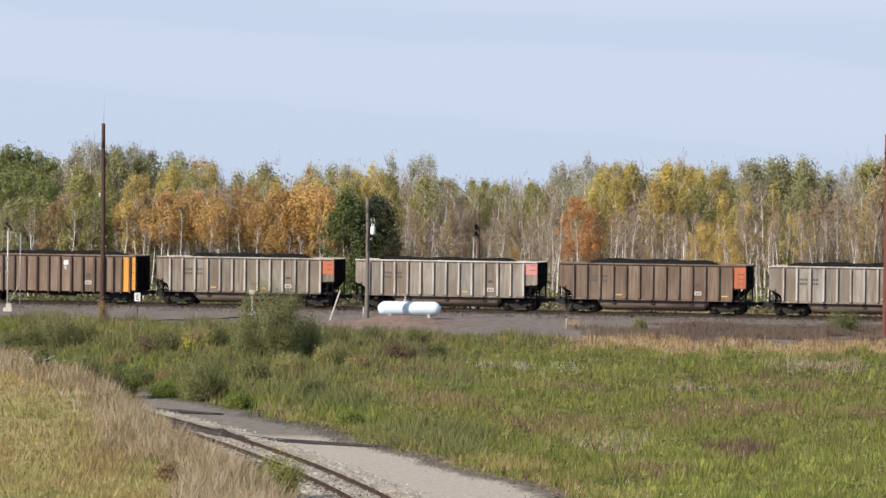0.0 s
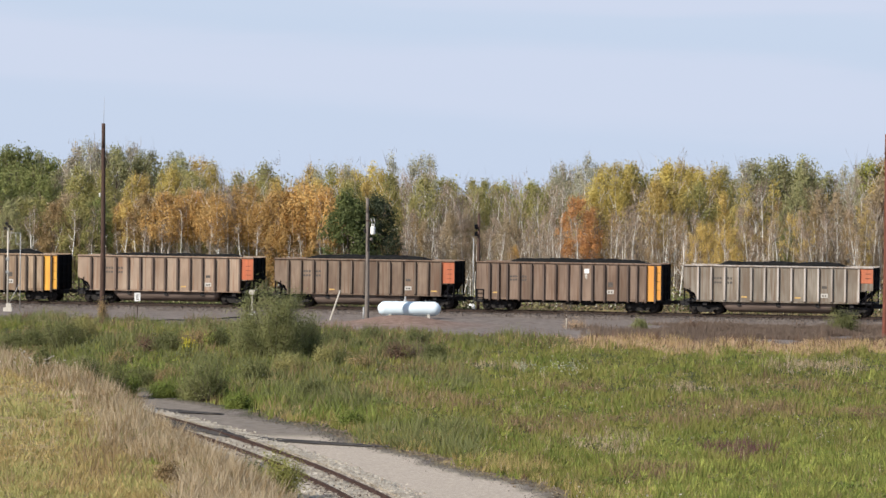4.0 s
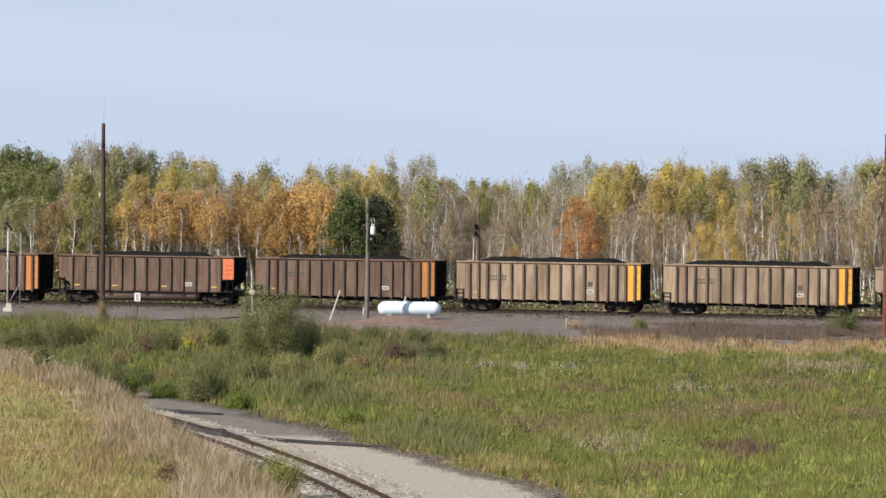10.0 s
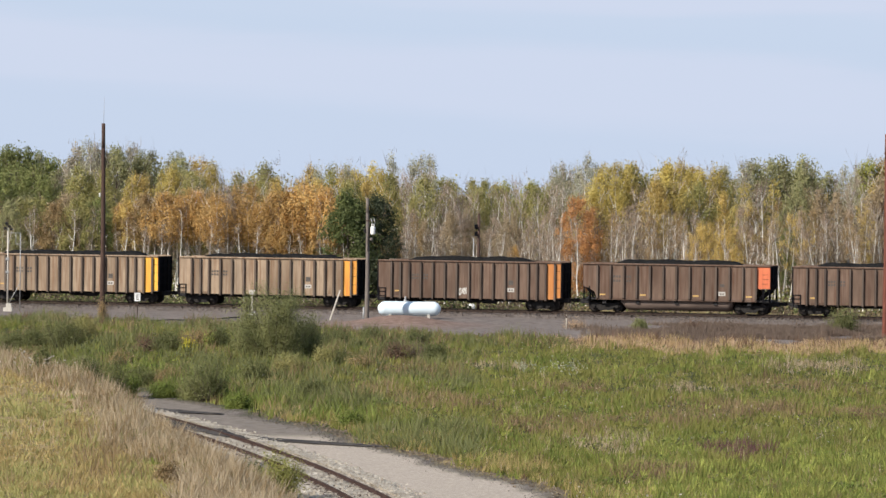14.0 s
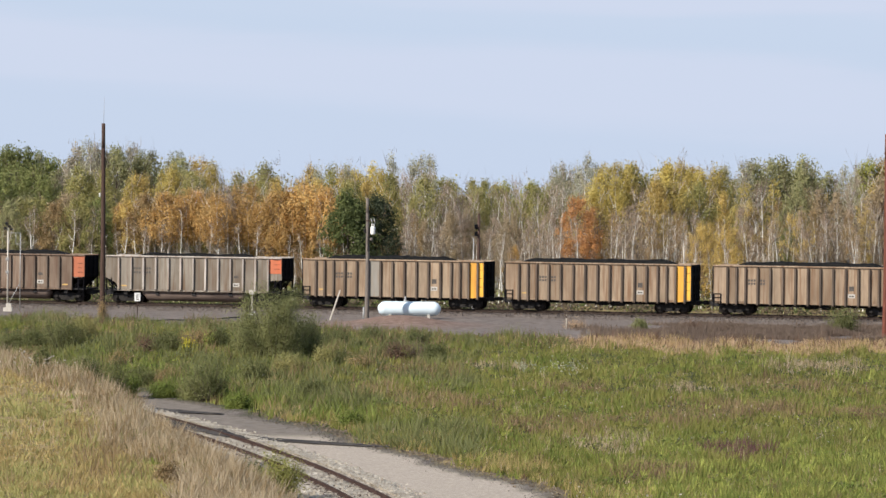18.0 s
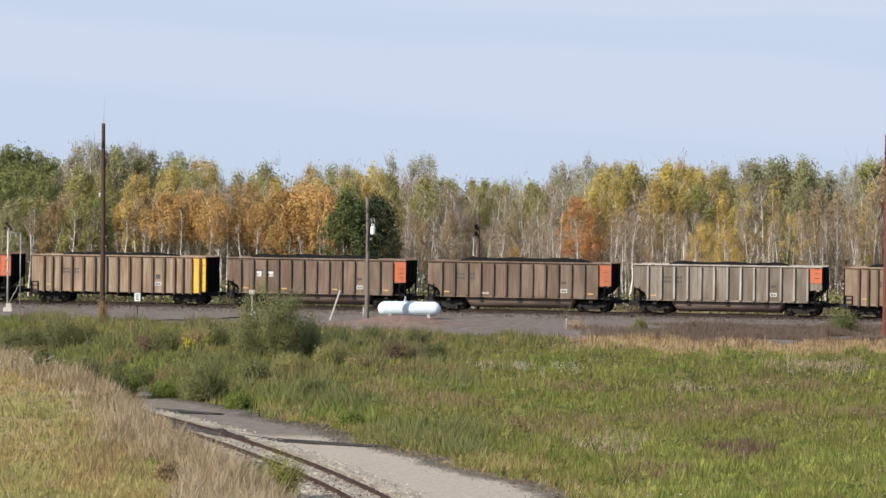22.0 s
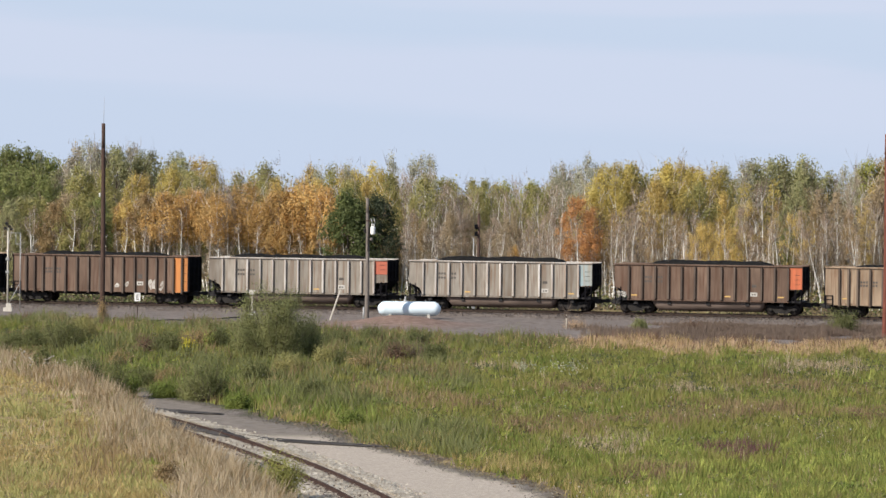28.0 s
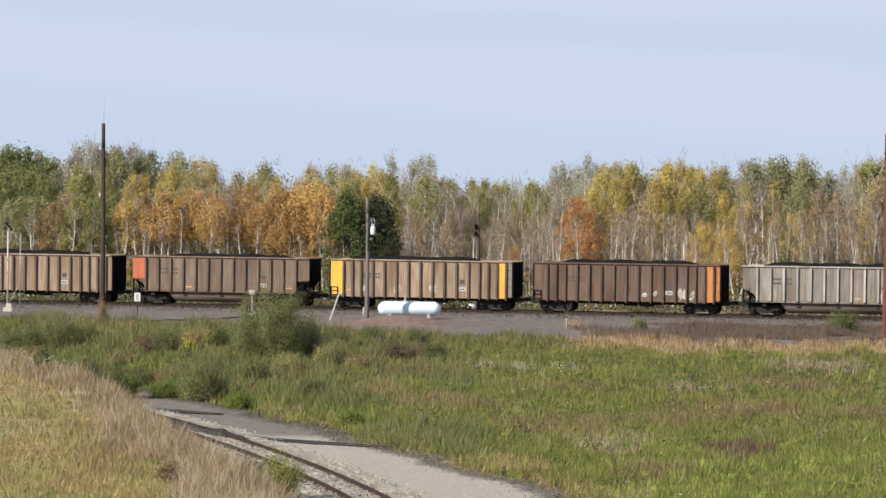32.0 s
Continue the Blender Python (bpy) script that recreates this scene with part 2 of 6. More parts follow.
L_PALE = leaf_mat("pale_grey_green_leaves", (0.4, 0.39, 0.27), (0.55, 0.53, 0.4), (0.3, 0.3, 0.2))
L_DUSK = leaf_mat("dull_brown_leaves", (0.15, 0.11, 0.075), (0.24, 0.185, 0.125), (0.11, 0.095, 0.06))
B_WILLOW = leaf_mat("willow_leaves", (0.17, 0.188, 0.072), (0.265, 0.275, 0.105), (0.2, 0.195, 0.085))
G_STUBBLE = leaf_mat("amber_turf", (0.38, 0.275, 0.11), (0.55, 0.42, 0.19), (0.25, 0.21, 0.08), 0.0)
G_LUSH = leaf_mat("lush_grass", (0.145, 0.2, 0.035), (0.3, 0.335, 0.078), (0.12, 0.15, 0.035), 0.0)
G_TURF = leaf_mat("yellowing_turf", (0.235, 0.25, 0.075), (0.4, 0.39, 0.14), (0.36, 0.3, 0.13), 0.0)
G_SEEDY = leaf_mat("brown_seeding_grass", (0.26, 0.175, 0.095), (0.4, 0.285, 0.155), (0.22, 0.17, 0.08), 0.0)
SHOULDER = mat("grey_shoulder_stone", (0.12, 0.105, 0.09), (0.21, 0.185, 0.16), 0.8, 0.9, 0, 0.2, 60, island=(0.14, 0.125, 0.11))
CLOD = mat("brown_dirt", (0.16, 0.125, 0.09), (0.3, 0.24, 0.17), 0.8, 0.95, 0, 0.3, 30, island=(0.12, 0.095, 0.07))
STAKE = mat("bleached_wood", (0.4, 0.37, 0.32), (0.55, 0.51, 0.45), 7, 0.9, 0, 0.3, 30, (3, 3, 0.3))
FLOWER = leaf_mat("yellow_goldenrod", (0.55, 0.45, 0.03), (0.7, 0.6, 0.06), (0.3, 0.3, 0.04))
SCRAWL = mat("faded_white_paint", (0.42, 0.4, 0.36), (0.62, 0.6, 0.56), 4, 0.8, dirt=(0.15, 0.12, 0.09), dirt_amount=0.6)
PLATE = mat("dusty_white_plate", (0.36, 0.34, 0.31), (0.5, 0.48, 0.44), 6, 0.7)
SILVER = leaf_mat("silvery_leaves", (0.36, 0.37, 0.25), (0.52, 0.52, 0.4), (0.26, 0.29, 0.16), 0.0)
SEED = leaf_mat("white_seed_heads", (0.45, 0.42, 0.35), (0.6, 0.57, 0.5), (0.35, 0.3, 0.24), 0.0)

for dull in (DARK_STRIP, COAL, RUST, DARK_RAIL, BLACK_PAINT):
    dull.node_tree.nodes["Principled BSDF"].inputs["Specular IOR Level"].default_value = 0.05


# ---------------------------------------------------------------- mesh helpers
def part(name, bm, material, parent=None, label=""):
    """Links a bmesh, or a mesh, as one object under a thing or a part."""
    if isinstance(bm, bmesh.types.BMesh):
        me = bpy.data.meshes.new(name)
        bm.to_mesh(me)
        bm.free()
    else:
        me = bm
    if material and not me.materials:
        me.materials.append(material)
    ob = new(name, me)
    ob.parent = parent
    if label:
        tagged(ob, label)
    return ob


def at(ob, x, y, z, rx=0, ry=0, rz=0):
    ob.matrix_basis = pose(x, y, z, rx, ry, rz)
    return ob


def box(bm, x0, x1, y0, y1, z0, z1, bevel=0.0):
    v = [bm.verts.new((x, y, z)) for z in (z0, z1) for y in (y0, y1) for x in (x0, x1)]
    fs = [bm.faces.new([v[i] for i in q]) for q in
          ((0, 2, 3, 1), (4, 5, 7, 6), (0, 1, 5, 4), (2, 6, 7, 3), (0, 4, 6, 2), (1, 3, 7, 5))]
    if bevel:
        es = list({e for f in fs for e in f.edges})
        bmesh.ops.bevel(bm, geom=es, offset=bevel, segments=2, affect="EDGES", profile=0.5)
    return bm


def tube(bm, a, b, r0, r1, seg=8, caps=True, smooth=True):
    a, b = Vector(a), Vector(b)
    q = (b - a).to_track_quat("Z", "Y")
    rings = []
    for p, r in ((a, r0), (b, r1)):
        rings.append([bm.verts.new(p + q @ Vector((r * math.cos(i * math.tau / seg), r * math.sin(i * math.tau / seg), 0))) for i in range(seg)])
    for i in range(seg):
        j = (i + 1) % seg
        bm.faces.new((rings[0][i], rings[0][j], rings[1][j], rings[1][i])).smooth = smooth
    if caps:
        bm.faces.new(rings[0][::-1])
        bm.faces.new(rings[1])
    return bm


def prism(bm, outline, y0, y1):
    """An outline of (x, z) points pushed through from y0 to y1."""
    a = [bm.verts.new((x, y0, z)) for x, z in outline]
    b = [bm.verts.new((x, y1, z)) for x, z in outline]
    n = len(outline)
    for i in range(n):
        j = (i + 1) % n
        bm.faces.new((a[i], b[i], b[j], a[j]))
    bm.faces.new(a)
    bm.faces.new(b[::-1])
    bmesh.ops.recalc_face_normals(bm, faces=bm.faces)
    return bm


def lathe(bm, profile, seg=24, axis="X"):
    """A profile of (along, radius) turned round an axis."""
    rings = []
    for a, r in profile:
        ring = []
        for i in range(seg):
            c, s = r * math.cos(i * math.tau / seg), r * math.sin(i * math.tau / seg)
            ring.append(bm.verts.new((a, c, s) if axis == "X" else (c, a, s) if axis == "Y" else (c, s, a)))
        rings.append(ring)
    for r0, r1 in zip(rings, rings[1:]):
        for i in range(seg):
            j = (i + 1) % seg
            bm.faces.new((r0[i], r0[j], r1[j], r1[i])).smooth = True
    bm.faces.new(rings[0][::-1])
    bm.faces.new(rings[-1])
    bmesh.ops.recalc_face_normals(bm, faces=bm.faces)
    return bm


def from_arrays(name, verts, faces_per, n_faces, material):
    """One mesh of separate triangles or quads, n_faces of them, out of a numpy array."""
    me = bpy.data.meshes.new(name)
    verts = np.asarray(verts, np.float32).reshape(-1, 3)
    me.vertices.add(len(verts))
    me.vertices.foreach_set("co", verts.ravel())
    me.loops.add(len(verts))
    me.loops.foreach_set("vertex_index", np.arange(len(verts), dtype=np.int32))
    me.polygons.add(n_faces)
    me.polygons.foreach_set("loop_start", np.arange(0, len(verts), faces_per, dtype=np.int32))
    me.polygons.foreach_set("loop_total", np.full(n_faces, faces_per, np.int32))
    me.update(calc_edges=True)
    me.materials.append(material)
    return me


# ---------------------------------------------------------------- plan
TH = radians(14.3756)                       # the main line: nearer at its east end
TC, TS = math.cos(TH), math.sin(TH)


def rail_n(x, y):
    """Distance from the train's near side, towards the camera."""
    return -x * TS - (y - 311.0) * TC


def rail_point(u, n, z=0.0):
    return (u * TC - n * TS, 311.0 - u * TS - n * TC, z)


def spur_x(y):
    q = np.clip(np.asarray(y, float) - 157.0, -60, 115)
    r = np.asarray(y, float) - 157.0 - q
    return -2.55 - 0.17055 * q - 0.001305 * q * q + r * (-0.17055 - 0.00261 * q)


def road_edge(y):
    """Half the roadbed's width on its far side: broader near by."""
    return 6.2 + 1.5 * smooth((192 - np.asarray(y, float)) / 32)


def bank_start(y):
    """How far from the spur's middle its near bank begins."""
    return 1.9 + 1.2 * smooth((200 - np.asarray(y, float)) / 25)


def smooth(a):
    a = np.clip(a, 0, 1)
    return a * a * (3 - 2 * a)


def lumps(x, y):
    return (np.sin(x * 0.31 + 1.3 * np.sin(y * 0.17)) * np.sin(y * 0.23 + 0.7) * 0.10
            + np.sin(x * 0.83 + y * 0.41) * np.sin(y * 0.67 - x * 0.35 + 2) * 0.05)


SPUR_Z = -2.35


def ground_z(x, y):
    x, y = np.asarray(x, float), np.asarray(y, float)
    d, n = x - spur_x(y), rail_n(x, y)
    bump = lumps(x, y)
    right = -2.3 + 1.85 * smooth((y - 185) / 100) + bump
    left = -1.1 + 1.2 * smooth((y - 162) / 46) + bump
    z = np.where(d > 0, -2.5 - 0.08 * (d < 1.4) + (right + 2.5) * smooth((d - road_edge(y) - 0.1) / 9), -2.58 + (left + 2.58) * smooth((-d - bank_start(y)) / 4.2))
    yard = -0.45 + 0.2 * bump
    z = z + (yard - z) * smooth((52 - n) / 18) * smooth((x - spur_x(y) - 2) / 12)
    z = z + 0.72 * np.exp(-(((x + 3.0) / 3.6) ** 2) - (((y - 288.5) / 4.0) ** 2))
    z = z - 14 * smooth((-n - 130) / 300)                              # the land falls away beyond the wood
    z = z + (8.55 - z) * smooth((46 - np.abs(y + 3)) / 34)          # the road embankment that the camera stands on
    return z


def gz(x, y):
    return float(ground_z(x, y))


# ---------------------------------------------------------------- ground
def build_ground():
    def axis(lo, hi, step, far_lo, far_hi):
        mid = list(np.arange(lo, hi + 1e-6, step))
        out, s, p = [], step, lo
        while p > far_lo:
            s *= 1.35
            p -= s
            out.append(max(p, far_lo))
        up, s, p = [], step, hi
        while p < far_hi:
            s *= 1.35
            p += s
            up.append(min(p, far_hi))
        return np.array(out[::-1] + mid + up)
    xs, ys = axis(-48, 48, 0.6, -3500, 3500), axis(120, 335, 0.8, -2500, 4500)
    ys = np.unique(np.concatenate([ys, np.arange(-60, 121, 3.0)]))
    X, Y = np.meshgrid(xs, ys)
    Z = ground_z(X, Y)
    nx, ny = len(xs), len(ys)
    co = np.stack([X, Y, Z], -1).reshape(-1, 3).astype(np.float32)
    i = np.arange(nx * (ny - 1)).reshape(ny - 1, nx)[:, :-1].ravel()
    quads = np.stack([i, i + 1, i + 1 + nx, i + nx], -1).astype(np.int32)
    me = bpy.data.meshes.new("ground")
    me.vertices.add(len(co))
    me.vertices.foreach_set("co", co.ravel())
    me.loops.add(quads.size)
    me.loops.foreach_set("vertex_index", quads.ravel())
    me.polygons.add(len(quads))
    me.polygons.foreach_set("loop_start", np.arange(0, quads.size, 4, dtype=np.int32))
    me.polygons.foreach_set("loop_total", np.full(len(quads), 4, np.int32))
    me.update(calc_edges=True)
    me.polygons.foreach_set("use_smooth", np.ones(len(quads), bool))
    for name, values in cover(X.ravel(), Y.ravel()).items():
        a = me.attributes.new(name, "FLOAT", "POINT")
        a.data.foreach_set("value", np.asarray(values, np.float32))
    return part("ground", me, GROUND)


def yard_edge(x):
    """How far the gravel of the yard reaches from the main line towards the camera."""
    return np.interp(x, (-45, -30, -20, -5, 5, 17, 30, 45), (19, 24, 29, 35, 38, 40, 34, 31)) + 1.2 * np.sin(x * 0.9) + 0.8 * np.sin(x * 2.3)


def cover(x, y):
    """What covers the ground at each place, 0 to 1."""
    d, n = x - spur_x(y), rail_n(x, y)
    gravel = smooth((yard_edge(x) - n) / 3 + 0.5) * smooth((n + 16) / 6)
    wob = 0.35 * np.sin(y * 0.35) + 0.2 * np.sin(y * 0.9 + 1)
    road = smooth((d + 2.3) / 0.6) * smooth((road_edge(y) + wob - d) / 0.7) * (n > 25) * smooth((y - 60) / 20)
    far = smooth((y - 195) / 4)
    gravel = np.maximum(gravel, road * far * 0.85)
    road = road * (1 - 0.85 * far)
    shoulder = smooth((d - road_edge(y) + 0.55 - wob) / 0.35) * smooth((road_edge(y) + 0.35 + wob - d) / 0.4) * (n > 25) * smooth((y - 60) / 20)
    gravel = np.maximum(gravel, shoulder)
    road = road * (1 - shoulder)
    dirt = smooth((d - road_edge(y) - 0.1 - wob) / 0.4) * smooth((road_edge(y) + 1.7 + 1.5 * wob - d) / 0.8) * (n > 25) * smooth((y - 60) / 20) * (1 - far)
    dry = smooth((-d - 1.5) / 1.5) * (n > 20) * smooth((y - 60) / 20)
    dry = np.maximum(dry, smooth((yard_edge(x) + 13 - n) / 4) * smooth((x - 5) / 5) * 0.9)
    dry = np.maximum(dry, dirt)
    red = np.exp(-(((x + 3.2) / 6.0) ** 2) - (((y - 290) / 8.0) ** 2)) * 1.7
    return {"gravel": np.clip(gravel, 0, 1), "road": road, "dry": np.clip(dry, 0, 1), "red_soil": np.clip(red - 0.25, 0, 1)}


tagged(build_ground(), "open field of turf, gravel yard and soil", "ground", kind="structure")


# ---------------------------------------------------------------- tracks
RAIL_OUTLINE = ((-0.07, -0.17), (0.07, -0.17), (0.07, -0.155), (0.012, -0.14), (0.012, -0.04), (0.036, -0.03), (0.036, 0.0), (-0.036, 0.0),
                (-0.036, -0.03), (-0.012, -0.04), (-0.012, -0.14), (-0.07, -0.155))


def sweep_rail(points):
    bm = bmesh.new()
    rings = []
    for k, p in enumerate(points):
        a, b = Vector(points[max(k - 1, 0)]), Vector(points[min(k + 1, len(points) - 1)])
        way = (b - a).normalized()
        side = Vector((way.y, -way.x, 0)).normalized()
        rings.append([bm.verts.new(Vector(p) + side * o + Vector((0, 0, h))) for o, h in RAIL_OUTLINE])
    for r0, r1 in zip(rings, rings[1:]):
        for i in range(len(r0)):
            j = (i + 1) % len(r0)
            f = bm.faces.new((r0[i], r1[i], r1[j], r0[j]))
            f.material_index = 1 if i == 6 else 0
    bm.faces.new(rings[0])
    bm.faces.new(rings[-1][::-1])
    bmesh.ops.recalc_face_normals(bm, faces=bm.faces)
    return bm


def tie_mesh():
    bm = bmesh.new()
    box(bm, -1.3, 1.3, -0.115, 0.115, -0.18, 0.0, 0.012)
    me = bpy.data.meshes.new("tie")
    bm.to_mesh(me)
    bm.free()
    me.materials.append(TIE)
    return me


TIE_MESH = tie_mesh()


def stones(name, xs, ys, zs, size, material, seed):
    """Loose stones: small uneven four-sided pieces, one joined mesh."""
    rng = np.random.default_rng(seed)
    n = len(xs)
    base = np.stack([xs, ys, zs], -1)
    corners = np.array([(1, 1, 1), (-1, -1, 1), (-1, 1, -1), (1, -1, -1)], float)
    r = rng.normal(size=(n, 4, 3)) * 0.35
    s = size * (0.6 + 0.9 * rng.random((n, 1, 1)))
    v = base[:, None, :] + (corners[None] + r) * s * np.array([1, 1, 0.8])
    tri = v[:, [[0, 1, 2], [0, 3, 1], [0, 2, 3], [1, 3, 2]], :]
    return from_arrays(name, tri.reshape(-1, 3), 3, n * 4, material)


def main_track():
    track = new("main_track")
    for side in (0.82, 2.255):
        pts = [rail_point(u, -side, 0.0) for u in (-430, -120, -60, 0, 60, 120, 430)]
        r = part("rail", sweep_rail(pts), DARK_RAIL, track, "dark steel rail with a worn bright head")
        r.data.materials.append(RAIL_TOP)
    for k in range(190):
        u = -50 + k * 0.53
        t = part("tie", TIE_MESH, None, track)
        x, y, z = rail_point(u, -1.54)
        at(t, x, y, -0.185, 0, 0, math.degrees(-TH) + 90 + random.uniform(-1, 1))
    rng = np.random.default_rng(5)
    m = 24000
    u, n = rng.uniform(-55, 55, m), rng.normal(-1.5, 1.9, m)
    x, y = u * TC - n * TS, 311 - u * TS - n * TC
    z = -0.25 - 0.2 * smooth((np.abs(n + 1.5) - 1.6) / 1.8)
    b = part("ballast", stones("ballast", x, y, z, 0.036, DARK_BALLAST, 6), None, track)
    tagged(b, "dark grey crushed stone", kind="stuff")
    bm = bmesh.new()
    outline = [(-4.0, -0.6), (-2.9, -0.31), (-0.1, -0.31), (1.0, -0.6)]
    ra = [bm.verts.new(rail_point(-430, n, z)) for n, z in outline]
    rb = [bm.verts.new(rail_point(430, n, z)) for n, z in outline]
    for i in range(3):
        bm.faces.new((ra[i], ra[i + 1], rb[i + 1], rb[i]))
    bmesh.ops.recalc_face_normals(bm, faces=bm.faces)
    part("ballast_bed", bm, DARK_BALLAST, track)
    tagged(track, "straight main line on dark grey ballast", "railway track", kind="structure")


def spur_track():
    track = new("spur_track")
    ys = list(np.arange(95, 262, 2.5))
    for side in (-0.7525, 0.7525):
        pts = []
        for y in ys:
            slope = float(spur_x(y + 0.5) - spur_x(y - 0.5))
            k = math.hypot(1, slope)
            pts.append((float(spur_x(y)) + side / k, y - side * slope / k, SPUR_Z))
        r = part("rail", sweep_rail(pts), RUST, track, "rusty brown steel rail")
        r.data.materials.append(RUST)
    y = 120.0
    while y < 246:
        slope = float(spur_x(y + 0.5) - spur_x(y - 0.5))
        t = part("tie", TIE_MESH, None, track)
        at(t, float(spur_x(y)), y, SPUR_Z - 0.165, 0, 0, -math.degrees(math.atan(slope)) * -1 * -1 + random.uniform(-1.5, 1.5))
        y += 0.55
    rng = np.random.default_rng(7)
    m = 34000
    y = rng.uniform(140, 235, m)
    d = np.where(rng.random(m) < 0.75, rng.uniform(-3.4, 1.9, m), rng.normal(1.7, 0.35, m))
    x = spur_x(y) + d
    z = ground_z(x, y) + 0.03 + 0.03 * (np.abs(d) < 0.6)
    b = part("ballast", stones("ballast", x, y, z, 0.045, BALLAST, 8), None, track)
    tagged(b, "pale grey crushed stone", kind="stuff")
    tagged(track, "rusty disused spur curving through pale ballast", "railway track", kind="structure")


main_track()
spur_track()


def road_strip(name, stations):
    """A dark strip on road and track. Stations: y, distance from the track's middle, half width."""
    bm = bmesh.new()
    near, far = [], []
    rng = random.Random(len(stations))
    n = 26
    ys, ds, ws = zip(*stations)
    f_at = np.linspace(0, 1, len(stations))
    for k in range(n + 1):
        f = k / n
        y, d, w = (float(np.interp(f, f_at, v)) for v in (ys, ds, ws))
        w *= rng.uniform(0.8, 1.15)
        for row, yy in ((near, y - w), (far, y + w)):
            x = float(spur_x(y)) + d + rng.uniform(-0.1, 0.1)
            inside = abs(x - float(spur_x(yy))) < 1.5
            row.append(bm.verts.new((x, yy, gz(x, yy) + (0.12 if inside else 0.045))))
    for k in range(n):
        bm.faces.new((near[k], near[k + 1], far[k + 1], far[k]))
    bmesh.ops.recalc_face_normals(bm, faces=bm.faces)
    bmesh.ops.solidify(bm, geom=bm.faces, thickness=0.02)
    return tagged(part(name, bm, DARK_STRIP), "dark strip lying over road and track", "coal dust", kind="structure")


def road_shoulder():
    rng = np.random.default_rng(15)
    m = 4000
    y = rng.uniform(140, 232, m)
    d = road_edge(y) + 0.1 + 0.35 * np.sin(y * 0.35) + rng.normal(0, 0.5, m)
    x = spur_x(y) + d
    me = stones("shoulder_stones", x, y, ground_z(x, y) + 0.012, 0.02, SHOULDER, 16)
    tagged(part("shoulder_stones", me, None), "dark stones along the road's edge", "stones", kind="stuff")
    m = 900
    y = rng.uniform(140, 215, m)
    x = spur_x(y) + road_edge(y) + 0.9 + rng.normal(0, 0.45, m)
    me = stones("dirt_clods", x, y, ground_z(x, y) + 0.02, 0.055, CLOD, 17)
    tagged(part("dirt_clods", me, None), "brown dirt clods along the road's edge", "dirt clods", kind="stuff")


road_shoulder()


# ---------------------------------------------------------------- coal cars
HALF, WIDE, TOP = 7.22, 1.6, 3.77


def car_paint(name, low, high, dirt):
    low = [a + (b - a) * 0.45 for a, b in zip(low, high)]
    return mat(name, low, high, 2.8, 0.6, 0.15, 0.12, 25, (1.0, 1.0, 0.3), dirt=dirt, dirt_amount=0.75, spread=0.13, streak=(dirt[0] * 1.12, dirt[1] * 0.9, dirt[2] * 0.75))


PAINT = {
    "silver": car_paint("dusty_bare_aluminium", (0.142, 0.127, 0.107), (0.278, 0.252, 0.217), (0.126, 0.098, 0.073)),
    "grey": car_paint("grimy_grey_aluminium", (0.125, 0.108, 0.084), (0.243, 0.214, 0.178), (0.105, 0.080, 0.057)),
    "brown": car_paint("brown_dusted_aluminium", (0.104, 0.074, 0.054), (0.215, 0.160, 0.118), (0.092, 0.057, 0.039)),
    "dark": car_paint("dark_brown_grime", (0.080, 0.052, 0.035), (0.165, 0.110, 0.080), (0.068, 0.038, 0.025)),
    "tan": car_paint("tan_dusted_steel", (0.176, 0.130, 0.089), (0.342, 0.258, 0.180), (0.145, 0.096, 0.060)),
    "dusty": car_paint("pink_tan_dust", (0.196, 0.147, 0.110), (0.334, 0.254, 0.192), (0.172, 0.114, 0.078)),
    "rosy": car_paint("rosy_tan_grime", (0.120, 0.083, 0.060), (0.221, 0.158, 0.119), (0.092, 0.060, 0.041)),
}
TRIM = {
    "silver": car_paint("bare_aluminium_trim", (0.284, 0.269, 0.247), (0.490, 0.464, 0.432), (0.234, 0.207, 0.177)),
    "grey": car_paint("grey_aluminium_trim", (0.255, 0.231, 0.208), (0.452, 0.414, 0.376), (0.207, 0.176, 0.147)),
}
CHORD = dict(TRIM, dark=PAINT["dark"], brown=PAINT["brown"], tan=PAINT["tan"], rosy=PAINT["rosy"], dusty=PAINT["dusty"])
RIB = dict(TRIM)
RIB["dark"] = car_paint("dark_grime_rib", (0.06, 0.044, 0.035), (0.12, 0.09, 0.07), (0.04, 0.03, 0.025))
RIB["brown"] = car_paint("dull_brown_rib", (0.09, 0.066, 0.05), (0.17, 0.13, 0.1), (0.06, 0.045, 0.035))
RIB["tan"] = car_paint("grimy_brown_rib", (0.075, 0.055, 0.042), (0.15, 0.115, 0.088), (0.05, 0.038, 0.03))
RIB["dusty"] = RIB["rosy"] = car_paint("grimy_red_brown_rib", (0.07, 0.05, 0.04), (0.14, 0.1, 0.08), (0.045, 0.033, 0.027))
